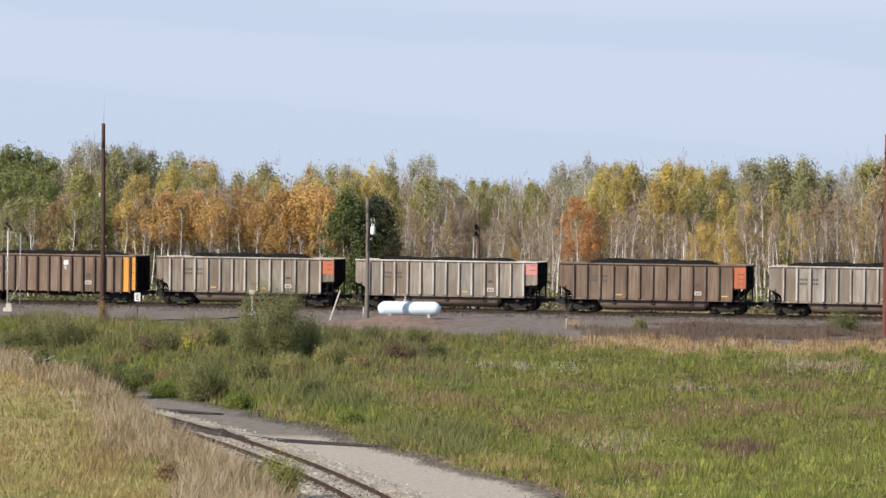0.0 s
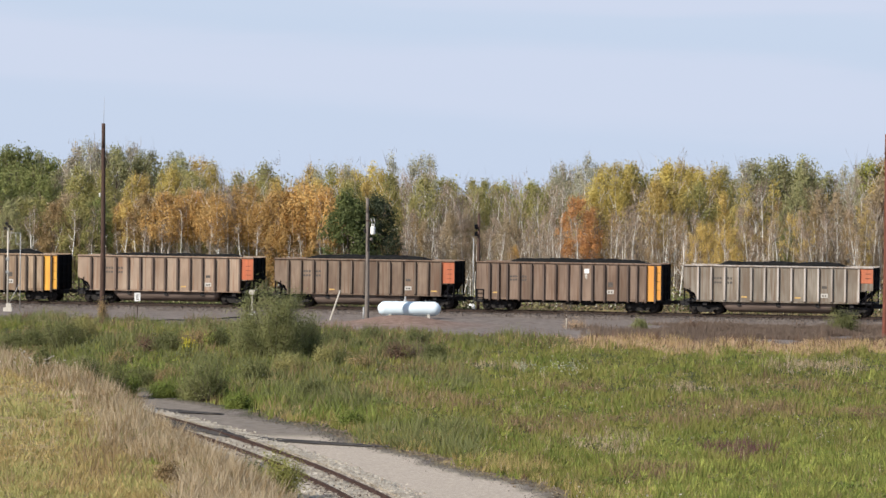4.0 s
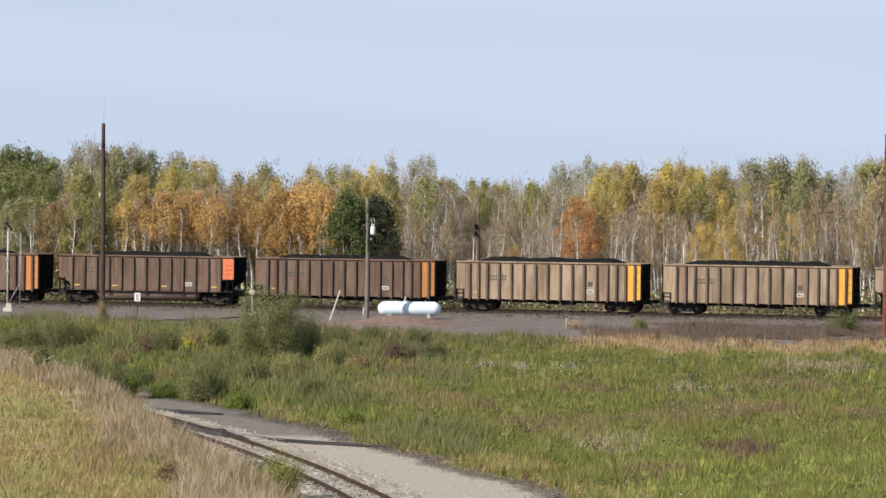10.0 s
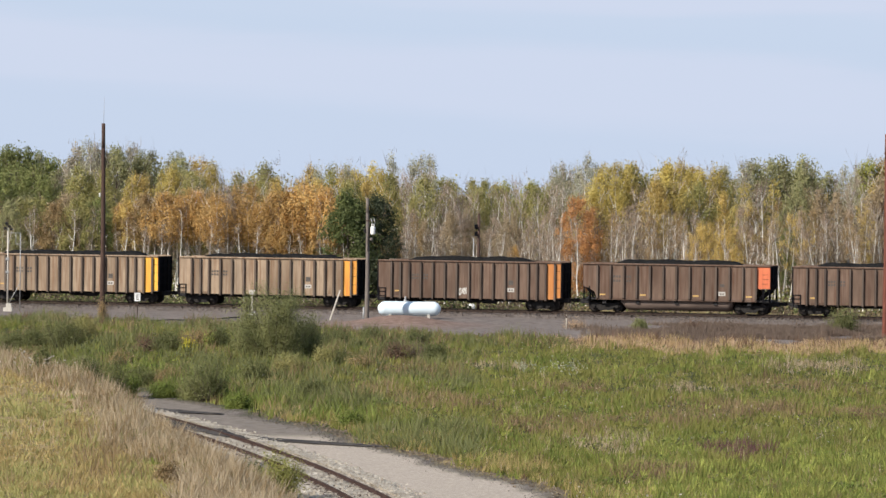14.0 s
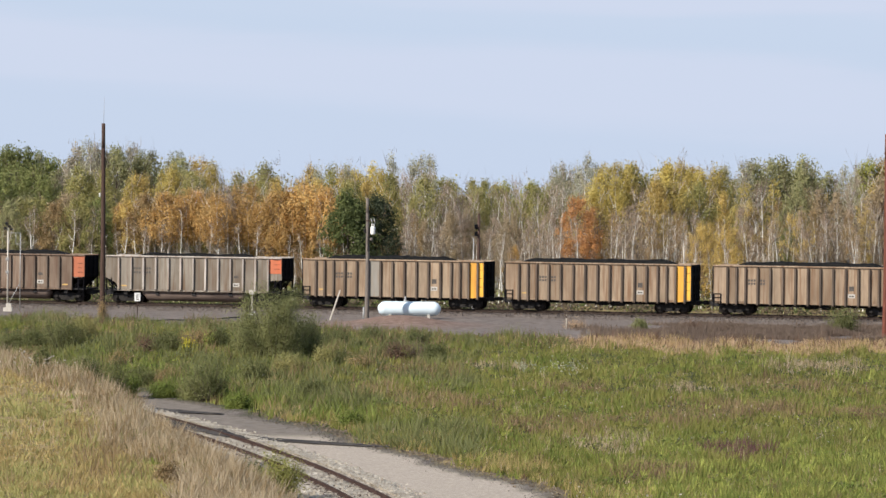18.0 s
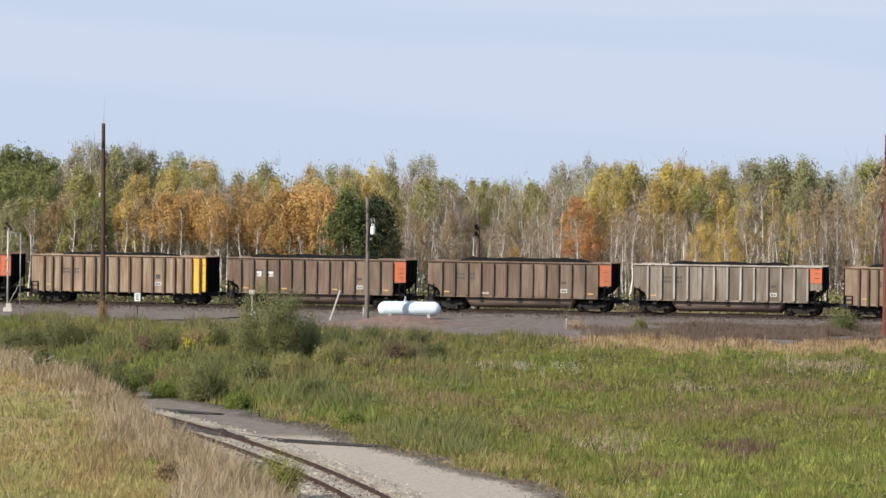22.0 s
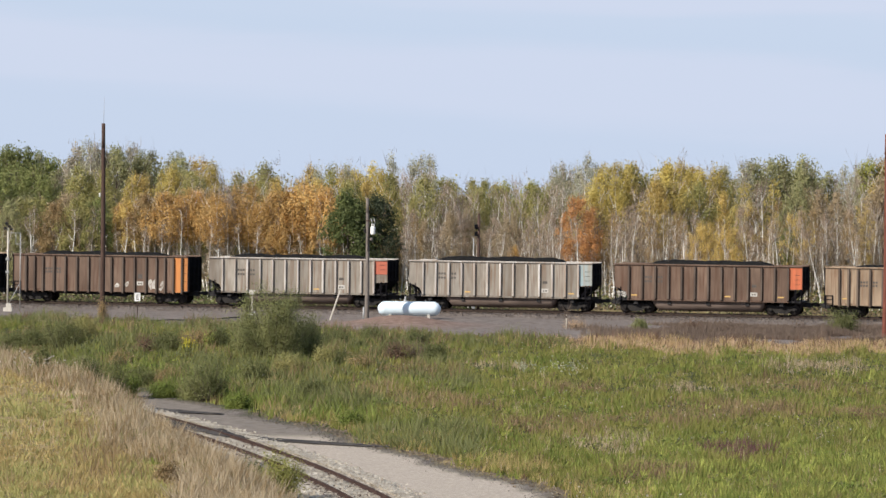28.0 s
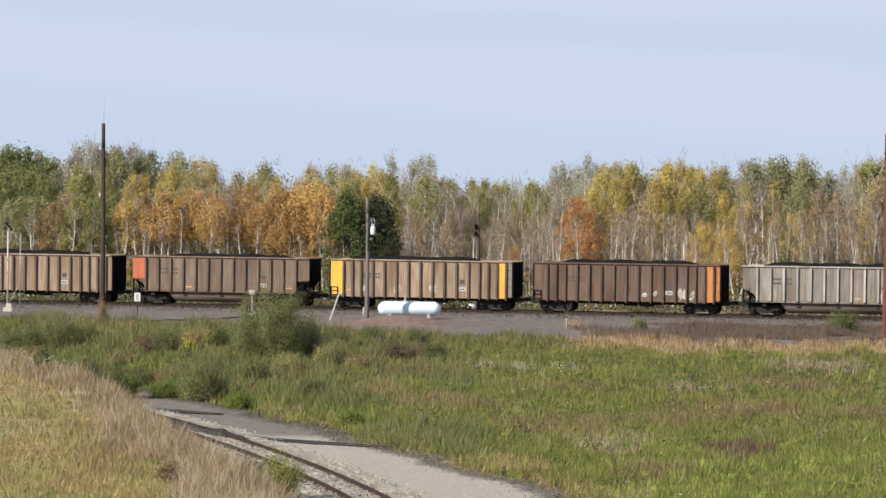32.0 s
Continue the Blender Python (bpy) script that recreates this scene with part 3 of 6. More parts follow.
PANEL = {
    "orange": car_paint("orange_panel_paint", (0.43, 0.108, 0.052), (0.56, 0.155, 0.07), (0.29, 0.115, 0.066)),
    "red": car_paint("red_panel_paint", (0.42, 0.10, 0.06), (0.5, 0.13, 0.075), (0.3, 0.11, 0.07)),
    "pink": car_paint("crimson_panel_paint", (0.5, 0.07, 0.11), (0.6, 0.13, 0.17), (0.4, 0.25, 0.22)),
    "yellow": car_paint("yellow_panel_paint", (0.7, 0.35, 0.045), (0.84, 0.45, 0.06), (0.5, 0.26, 0.06)),
    "amber": car_paint("faded_amber_panel_paint", (0.42, 0.16, 0.045), (0.53, 0.215, 0.062), (0.3, 0.13, 0.05)),
    "marigold": car_paint("bright_amber_panel_paint", (0.6, 0.265, 0.045), (0.74, 0.345, 0.06), (0.46, 0.21, 0.055)),
    "teal": car_paint("pale_teal_panel_paint", (0.2, 0.285, 0.31), (0.28, 0.36, 0.38), (0.25, 0.235, 0.2)),
    "primer": car_paint("grey_patch_paint", (0.19, 0.182, 0.165), (0.26, 0.248, 0.228), (0.2, 0.18, 0.15)),
}


def mesh_of(name, bm):
    me = bpy.data.meshes.new(name)
    bm.to_mesh(me)
    bm.free()
    return me


def rib_offsets(kind):
    if kind == "tub":
        return [-HALF + 1.12 + 1.02 * i for i in range(13)]
    return [-HALF + a for a in (1.05, 1.75, 2.45)] + [-HALF + 3.38 + 0.955 * i for i in range(9)] + [-HALF + a for a in (11.87, 12.57, 13.27, 13.98)]


def shared_car_meshes():
    s = {}
    # side walls: the tub car's are cut away over its end platforms
    bm = bmesh.new()
    h = HALF
    prism(bm, [(-h, 1.95), (-h + 0.35, 1.88), (-h + 0.85, 1.6), (-h + 1.12, 1.05), (h - 1.08, 1.05), (h - 1.08, 1.92), (h, 1.98), (h, 3.66), (-h, 3.66)], -0.03, 0.03)
    s["tub_wall"] = bm
    bm = bmesh.new()
    prism(bm, [(-h, 1.0), (-h + 0.9, 0.86), (h - 0.9, 0.86), (h, 1.0), (h, 3.66), (-h, 3.66)], -0.03, 0.03)
    s["flat_wall"] = bm
    s["chord"] = box(bmesh.new(), -h - 0.02, h + 0.02, -0.11, 0.11, 3.655, TOP, 0.02)
    s["sill"] = box(bmesh.new(), -h + 1.0, h - 1.0, -0.05, 0.06, 0.98, 1.1, 0.01)
    # ribs: tapered channel posts
    for kind, z0 in (("tub", 1.06), ("flat", 0.74)):
        bm = bmesh.new()
        lo = [bm.verts.new(p) for p in ((-0.085, 0, z0), (-0.07, -0.18, z0 + 0.06), (0.07, -0.18, z0 + 0.06), (0.085, 0, z0))]
        hi = [bm.verts.new(p) for p in ((-0.085, 0, 3.62), (-0.07, -0.19, 3.58), (0.07, -0.19, 3.58), (0.085, 0, 3.62))]
        for i in range(4):
            bm.faces.new((lo[i], lo[(i + 1) % 4], hi[(i + 1) % 4], hi[i]))
        bm.faces.new(lo)
        bm.faces.new(hi[::-1])
        bmesh.ops.recalc_face_normals(bm, faces=bm.faces)
        s[kind + "_rib"] = bm
    # end walls
    bm = bmesh.new()
    box(bm, -0.04, 0.04, -WIDE, WIDE, 0.95, 3.66)
    s["flat_end"] = bm
    bm = bmesh.new()
    a = [bm.verts.new(p) for p in ((-0.03, -WIDE, 3.7), (-0.03, WIDE, 3.7), (-0.03, WIDE, 2.0), (-0.03, -WIDE, 2.0), (-1.05, -WIDE + 0.03, 1.1), (-1.05, WIDE - 0.03, 1.1))]
    bm.faces.new((a[0], a[1], a[2], a[3]))
    bm.faces.new((a[3], a[2], a[5], a[4]))
    bmesh.ops.recalc_face_normals(bm, faces=bm.faces)
    bmesh.ops.solidify(bm, geom=bm.faces, thickness=0.05)
    s["tub_end"] = bm
    s["end_beam"] = box(bmesh.new(), 0.0, 0.055, -WIDE, WIDE, 0.0, 0.12)
    s["flat_stiffener"] = box(bmesh.new(), 0.0, 0.06, -0.06, 0.06, 0.95, 3.7)
    s["tub_stiffener"] = box(bmesh.new(), 0.0, 0.06, -0.05, 0.05, 2.0, 3.7)
    # end platform with corner posts of the tub car
    bm = bmesh.new()
    box(bm, -1.1, 0.05, -WIDE + 0.05, WIDE - 0.05, 0.98, 1.1)
    s["platform"] = bm
    s["corner_post"] = box(bmesh.new(), -0.05, 0.05, -0.05, 0.05, 1.0, 2.05)
    bm = bmesh.new()
    tube(bm, (-0.85, 0, 1.1), (-0.15, 0, 1.95), 0.045, 0.045, 6)
    s["brace"] = bm
    # ladder: two stiles and rungs, on the car's side
    bm = bmesh.new()
    for x in (-0.2, 0.2):
        box(bm, x - 0.02, x + 0.02, -0.05, 0.0, 0.55, 2.0)
    for i in range(5):
        tube(bm, (-0.2, -0.03, 0.6 + 0.3 * i), (0.2, -0.03, 0.6 + 0.3 * i), 0.018, 0.018, 6)
    s["ladder"] = bm
    s["stile"] = box(bmesh.new(), -0.035, 0.035, -0.06, 0.0, 0.6, 1.62)
    s["rung"] = box(bmesh.new(), -0.26, 0.26, -0.05, -0.01, 0.0, 0.05)
    # underframe and couplers
    bm = bmesh.new()
    box(bm, -8.0 + 0.35, 8.0 - 0.35, -0.22, 0.22, 0.62, 0.98, 0.02)
    for x in (-5.6, -3.0, 0.0, 3.0, 5.6):
        box(bm, x - 0.15, x + 0.15, -1.45, 1.45, 0.7, 0.98)
    s["centre_sill"] = bm
    bm = bmesh.new()
    box(bm, -0.1, 0.32, -0.1, 0.1, 0.72, 0.95, 0.02)
    box(bm, 0.3, 0.47, -0.16, 0.14, 0.68, 1.0, 0.04)
    tube(bm, (0.1, -0.3, 0.75), (0.45, -0.35, 0.42), 0.03, 0.03, 6)
    s["coupler"] = bm
    # the tub under the floor
    prof = [(1.38, 1.04), (1.36, 0.7), (1.22, 0.4), (0.92, 0.24), (0.3, 0.19)]
    bm = bmesh.new()
    outline = [(y, z) for y, z in prof] + [(-y, z) for y, z in prof[::-1]]
    ends = []
    for x, k in ((-4.3, 0.0), (-3.9, 1.0), (3.9, 1.0), (4.3, 0.0)):
        ends.append([bm.verts.new((x, y, z + (1.04 - z) * (0.55 if k == 0 else 0))) for y, z in outline])
    for r0, r1 in zip(ends, ends[1:]):
        for i in range(len(outline) - 1):
            bm.faces.new((r0[i], r0[i + 1], r1[i + 1], r1[i])).smooth = True
    bm.faces.new(ends[0])
    bm.faces.new(ends[-1][::-1])
    bmesh.ops.recalc_face_normals(bm, faces=bm.faces)
    s["tub"] = bm
    # hopper bay gates and brake rigging under the flat car
    bm = bmesh.new()
    box(bm, -0.5, 0.5, -0.35, 0.35, 0.5, 0.86, 0.05)
    tube(bm, (0.9, -0.9, 0.68), (2.0, -0.9, 0.68), 0.2, 0.2, 12)
    tube(bm, (-2.4, -1.0, 0.66), (2.6, -1.0, 0.66), 0.03, 0.03, 6)
    s["brake_gear"] = bm
    # trucks
    bm = bmesh.new()
    prism(bm, [(-1.15, 0.56), (-1.1, 0.38), (-0.72, 0.4), (-0.45, 0.16), (0.45, 0.16), (0.72, 0.4), (1.1, 0.38), (1.15, 0.56), (0.95, 0.64), (0.5, 0.74), (-0.5, 0.74), (-0.95, 0.64)], -0.07, 0.07)
    s["side_frame"] = bm
    bm = bmesh.new()
    for x in (-0.2, 0.0, 0.2):
        for k in range(4):
            tube(bm, (x, 0, 0.24 + 0.09 * k), (x, 0, 0.29 + 0.09 * k), 0.085, 0.085, 8)
    s["spring_group"] = bm
    s["bolster"] = box(bmesh.new(), -0.2, 0.2, -1.1, 1.1, 0.45, 0.66, 0.04)
    bm = bmesh.new()
    for side in (-1, 1):
        y0, y1 = sorted((side * 0.68, side * 0.82))
        lathe(bm, [(y0, 0.30), (y0 + 0.01, 0.455), (y1 - 0.01, 0.455), (y1, 0.39), (y1 - 0.04, 0.38), (y1 - 0.06, 0.16), (y1 + 0.02, 0.14), (y1 + 0.02, 0.0001)], 20, "Y")
        for k in range(3):
            a = k * math.tau / 3
            box(bm, 0.2 * math.cos(a) - 0.03, 0.2 * math.cos(a) + 0.03, y1 - 0.07, y1 - 0.02, 0.2 * math.sin(a) - 0.03, 0.2 * math.sin(a) + 0.03)
    tube(bm, (0, -1.0, 0), (0, 1.0, 0), 0.085, 0.085, 10)
    s["wheelset"] = bm
    bm = bmesh.new()
    tube(bm, (0, -0.09, 0), (0, 0.09, 0), 0.13, 0.13, 12)
    s["bearing_cap"] = bm
    return {k: mesh_of(k, b) for k, b in s.items()}


CM = shared_car_meshes()


def dressed(key, material):
    """The shared mesh in one material; a copy of the data for each other material."""
    name = key + "|" + material.name
    if name not in DRESSED:
        me = CM[key].copy()
        me.name = key.split(" ")[0]
        me.materials.append(material)
        DRESSED[name] = me
    return DRESSED[name]


DRESSED = {}


def coal_heap(seed, start, end, height):
    """A heap of coal along the car, low at both ends, with an uneven crest."""
    rng = random.Random(seed)
    bm = bmesh.new()
    nx, ny = 56, 10
    rows = []
    for i in range(nx + 1):
        x = -HALF + 0.06 + (2 * HALF - 0.12) * i / nx
        rise = float(smooth((x - start) / 1.9) * smooth((end - x) / 1.9))
        row = []
        for j in range(ny + 1):
            y = -WIDE + 0.05 + (2 * WIDE - 0.1) * j / ny
            across = max(0.0, 1 - (abs(y) / (WIDE - 0.05)) ** 2.2)
            z = 3.45 + (height + 0.2) * rise * across + (0.12 if rise > 0.02 else -0.5 + 0.5 * rise) * across
            z += rng.uniform(-0.045, 0.045) + 0.04 * math.sin(x * 1.7 + seed) * across
            row.append(bm.verts.new((x, y, z)))
        rows.append(row)
    for r0, r1 in zip(rows, rows[1:]):
        for j in range(ny):
            bm.faces.new((r0[j], r1[j], r1[j + 1], r0[j + 1])).smooth = True
    bmesh.ops.recalc_face_normals(bm, faces=bm.faces)
    return bm


def bar(parent, name, x0, x1, z0, z1, material, y=-WIDE - 0.045, label=""):
    bm = bmesh.new()
    box(bm, x0, x1, y - 0.006, y, z0, z1)
    return part(name, bm, material, parent, label)


def scrawl_loop(rng, x, z, rx, rz):
    """A sprayed loop: a lopsided open ring with a slanting stroke through it, a few millimetres proud."""
    bm = bmesh.new()
    turn, gap, thick = rng.uniform(0, math.tau), rng.uniform(0.0, 1.2), rng.uniform(0.4, 0.7)
    steps, slant = 14, rng.uniform(-0.25, 0.35)
    y0, y1 = -WIDE - 0.051, -WIDE - 0.045
    rows = []
    for k in range(steps + 1):
        a = turn + (math.tau - gap) * k / steps
        wob = 1 + 0.12 * math.sin(3 * a + turn)
        pts = []
        for r in (wob, wob * (1 - thick)):
            px, pz = math.cos(a) * r * rx, math.sin(a) * r * rz
            pts.append((x + px + slant * pz, z + pz))
        rows.append([bm.verts.new((px, y, pz)) for y in (y0, y1) for px, pz in pts])
    for a, b in zip(rows, rows[1:]):
        for i, j in ((0, 1), (1, 3), (3, 2), (2, 0)):
            bm.faces.new((a[i], a[j], b[j], b[i]))
    bm.faces.new([rows[0][i] for i in (0, 2, 3, 1)])
    bm.faces.new([rows[-1][i] for i in (0, 1, 3, 2)])
    lean = rng.uniform(-0.8, 0.8) * rx
    q = [bm.verts.new((x + u * rx * 0.16 + v * lean, y, z + v * rz)) for y in (y0 + 0.001, y1) for u, v in ((-1, -1), (1, -1), (1, 1), (-1, 1))]
    bm.faces.new(q[:4])
    for i in range(4):
        bm.faces.new((q[i], q[i + 4], q[(i + 1) % 4 + 4], q[(i + 1) % 4]))
    bmesh.ops.recalc_face_normals(bm, faces=bm.faces)
    return bm


def truck(car, x, wheels):
    tr = new("truck")
    tr.parent = car
    at(tr, x, 0, 0)
    for side in (-1, 1):
        at(part("side_frame", dressed("side_frame", TRUCK), None, tr), 0, side * 1.0, 0)
        at(part("spring_group", dressed("spring_group", WHEEL), None, tr), 0, side * 1.0, 0)
        for ax in (-0.89, 0.89):
            at(part("bearing_cap", dressed("bearing_cap", TRUCK), None, tr), ax, side * 1.05, 0.457)
    part("bolster", dressed("bolster", BLACK), None, tr)
    for ax in (-0.89, 0.89):
        w = part("wheelset", dressed("wheelset", WHEEL), None, tr, "pair of steel wheels on an axle")
        at(w, ax, 0, 0.457)
        wheels.append((w, ax))


def coal_car(kind, paint, panel, label, seed, extra=()):
    """kind: tub (round-bellied) or flat. panel: colour of the leading end panel, or None."""
    rng = random.Random(seed)
    car = new("coal_car")
    body = PAINT[paint]
    tub = kind == "tub"
    for side in (-1, 1):
        at(part("side_wall", dressed(kind + "_wall", body), None, car), 0, side * (WIDE - 0.003), 0)
        at(part("top_chord", dressed("chord", CHORD[paint]), None, car), 0, side * (WIDE + 0.03), 0)
        if tub:
            at(part("side_sill", dressed("sill", body), None, car), 0, side * (WIDE + 0.01), 0, 0, 0, 0 if side < 0 else 180)
        for x in rib_offsets(kind):
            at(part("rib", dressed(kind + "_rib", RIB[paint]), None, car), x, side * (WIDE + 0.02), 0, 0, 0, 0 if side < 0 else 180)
    posts = rib_offsets(kind)
    low = 1.12 if tub else 0.88
    edges = posts if tub else [-HALF] + posts + [HALF]
    for a, b in zip(edges, edges[1:]):
        w = round(b - a - 0.13, 3)
        key = "panel %.3f %s" % (w, kind)
        if key not in CM:
            bm = bmesh.new()
            box(bm, -w / 2, w / 2, -0.012, 0.0, low if w > 0.6 or tub else 1.03, 3.6)
            CM[key] = mesh_of("side_panel", bm)
        at(part("side_panel", dressed(key, body), None, car), (a + b) / 2, -WIDE - 0.03, 0)
    for side in (-1, 1):
        turn = 0 if side > 0 else 180
        at(part("end_wall", dressed(kind + "_end", BLACK_PAINT), None, car, "black-painted end wall"), side * HALF, 0, 0, 0, 0, turn)
        for z in (2.1, 2.8, 3.58) if tub else (1.5, 2.2, 2.9, 3.58):
            at(part("end_beam", dressed("end_beam", BLACK_PAINT), None, car), side * (HALF + (-0.03 if tub else 0.04)), 0, z, 0, 0, turn)
        for y in (-WIDE + 0.06, -0.55, 0.55, WIDE - 0.06):
            at(part("end_stiffener", dressed(kind + "_stiffener", BLACK_PAINT), None, car), side * (HALF + (-0.028 if tub else 0.042)), y, 0, 0, 0, turn)
        at(part("coupler", dressed("coupler", TRUCK), None, car), side * 7.62, 0, 0, 0, 0, turn)
        if tub:
            at(part("end_platform", dressed("platform", BLACK), None, car), side * HALF, 0, 0, 0, 0, turn)
            for y in (-WIDE + 0.06, WIDE - 0.06):
                at(part("corner_post", dressed("corner_post", BLACK_PAINT), None, car), side * (HALF - 0.06), y, 0)
                at(part("corner_post", dressed("corner_post", BLACK_PAINT), None, car), side * (HALF - 0.55), y, 0)
                at(part("brace", dressed("brace", BLACK_PAINT), None, car), side * HALF, y, 0, 0, 0, turn)
        if tub:
            at(part("ladder", dressed("ladder", BLACK_PAINT), None, car), side * (HALF - 0.28), -WIDE - 0.05, 0)
        elif side < 0:
            steps = at(part("step_ladder", dressed("stile", BLACK_PAINT), None, car), -HALF + 0.04, -WIDE - 0.05, 0)
            at(part("stile", dressed("stile", BLACK_PAINT), None, steps), 0.52, 0, 0)
            for z in (0.62, 0.95, 1.28, 1.56):
                at(part("rung", dressed("rung", BLACK_PAINT), None, steps), 0.26, 0, z)
    part("centre_sill", dressed("centre_sill", BLACK), None, car)
    part("tub" if tub else "brake_gear", dressed("tub" if tub else "brake_gear", TUB if tub else BLACK), None, car)
    if not tub:
        bm = bmesh.new()
        box(bm, -HALF + 0.05, HALF - 0.05, -WIDE + 0.03, WIDE - 0.03, 0.92, 1.0)
        part("floor", bm, BLACK, car)
    a, b = rng.uniform(-7.0, -5.6), rng.uniform(5.2, 6.9)
    part("coal_load", coal_heap(seed, a, b, rng.uniform(0.16, 0.3)), COAL, car, "heaped black coal")
    ribs = rib_offsets(kind)
    # end panels between the last ribs
    for end, colour in (("front", panel), ("rear", next((e[1] for e in extra if e[0] == "rear"), None))):
        if not colour:
            continue
        s = 1 if end == "front" else -1
        if tub:
            spans = [(HALF - 1.0, HALF - 0.02, next((e[1] for e in extra if e[0] == "fade"), 2.0) if s > 0 else 1.98, 3.6)]
        elif s > 0:
            spans = [(HALF - 1.16, HALF - 0.56, 0.9, 3.6), (HALF - 0.44, HALF - 0.02, 1.03, 3.6)]
        else:
            spans = [(HALF - 0.97, HALF - 0.02, 1.05, 3.6)]
        for x0, x1, z0, z1 in spans:
            x0, x1 = (x0, x1) if s > 0 else (-x1, -x0)
            bar(car, "end_panel", x0, x1, z0, z1, PANEL[colour], -WIDE - 0.044, colour + " painted end panel")
            if s > 0 and not tub and x1 > HALF - 0.1:
                for z in (1.75, 2.4, 3.05):
                    bar(car, "grab_iron", x0 + 0.05, x1 - 0.06, z, z + 0.03, BLACK, -WIDE - 0.05)
            if tub and s > 0:
                for z in (z0 + 0.35, z0 + 0.7, z0 + 1.05):
                    bar(car, "grab_iron", x0 + 0.4, x1 - 0.15, z, z + 0.028, BLACK, -WIDE - 0.06)
    # stencils: unreadable lettering as bars
    i0 = 1 if tub else 2
    for k, i in enumerate((i0, i0 + 1)):
        xa = ribs[i] + 0.2
        for z in (2.68, 2.36) if tub else (2.55, 2.3):
            w = 0.2
            for c in range(3 if k == 0 else 2):
                bar(car, "stencil", xa + c * 0.21, xa + c * 0.21 + w * 0.75, z, z + 0.16, INK)
    j = 9 if tub else 10
    xa = ribs[j] + 0.22
    bar(car, "stencil", xa + 0.05, xa + 0.42, 1.95 if not tub else 2.1, 2.3, INK)
    bar(car, "data_plate", xa - 0.03, xa + 0.5, 1.42, 1.72, PLATE, label="dusty white data plate")
    for c in range(2):
        bar(car, "stencil", xa + 0.06 + c * 0.2, xa + 0.2 + c * 0.2, 1.5, 1.62, INK, -WIDE - 0.053)
    for i in ((0, 3, 7, 11) if tub else (0,)):
        if rng.random() < 0.6:
            xa = ribs[i] + 0.25 if i else -HALF + 1.3
            bar(car, "stencil", xa, xa + 0.45, 1.33, 1.43, ORANGE_INK)
    for thing, *args in extra:
        if thing == "patch":
            x0, x1, z0, z1, key = args
            bar(car, "paint_patch", x0, x1, z0, z1, PANEL.get(key, WHITE), label="patch of repaint on the side")
        if thing == "scrawl":
            x0, x1, z0, z1 = args
            x = x0
            while x < x1 - 0.1:
                w = min(rng.uniform(0.26, 0.42), x1 - x)
                h = (z1 - z0) * rng.uniform(0.7, 1.0)
                part("painted_scrawl", scrawl_loop(rng, x + w / 2, z0 + h / 2 + rng.uniform(0, z1 - z0 - h), w / 2, h / 2), SCRAWL, car)
                x += w * rng.uniform(0.8, 1.0)
    wheels = []
    truck(car, -5.6, wheels)
    truck(car, 5.6, wheels)
    tagged(car, label, "coal car", "cars of the coal train")
    return car, wheels


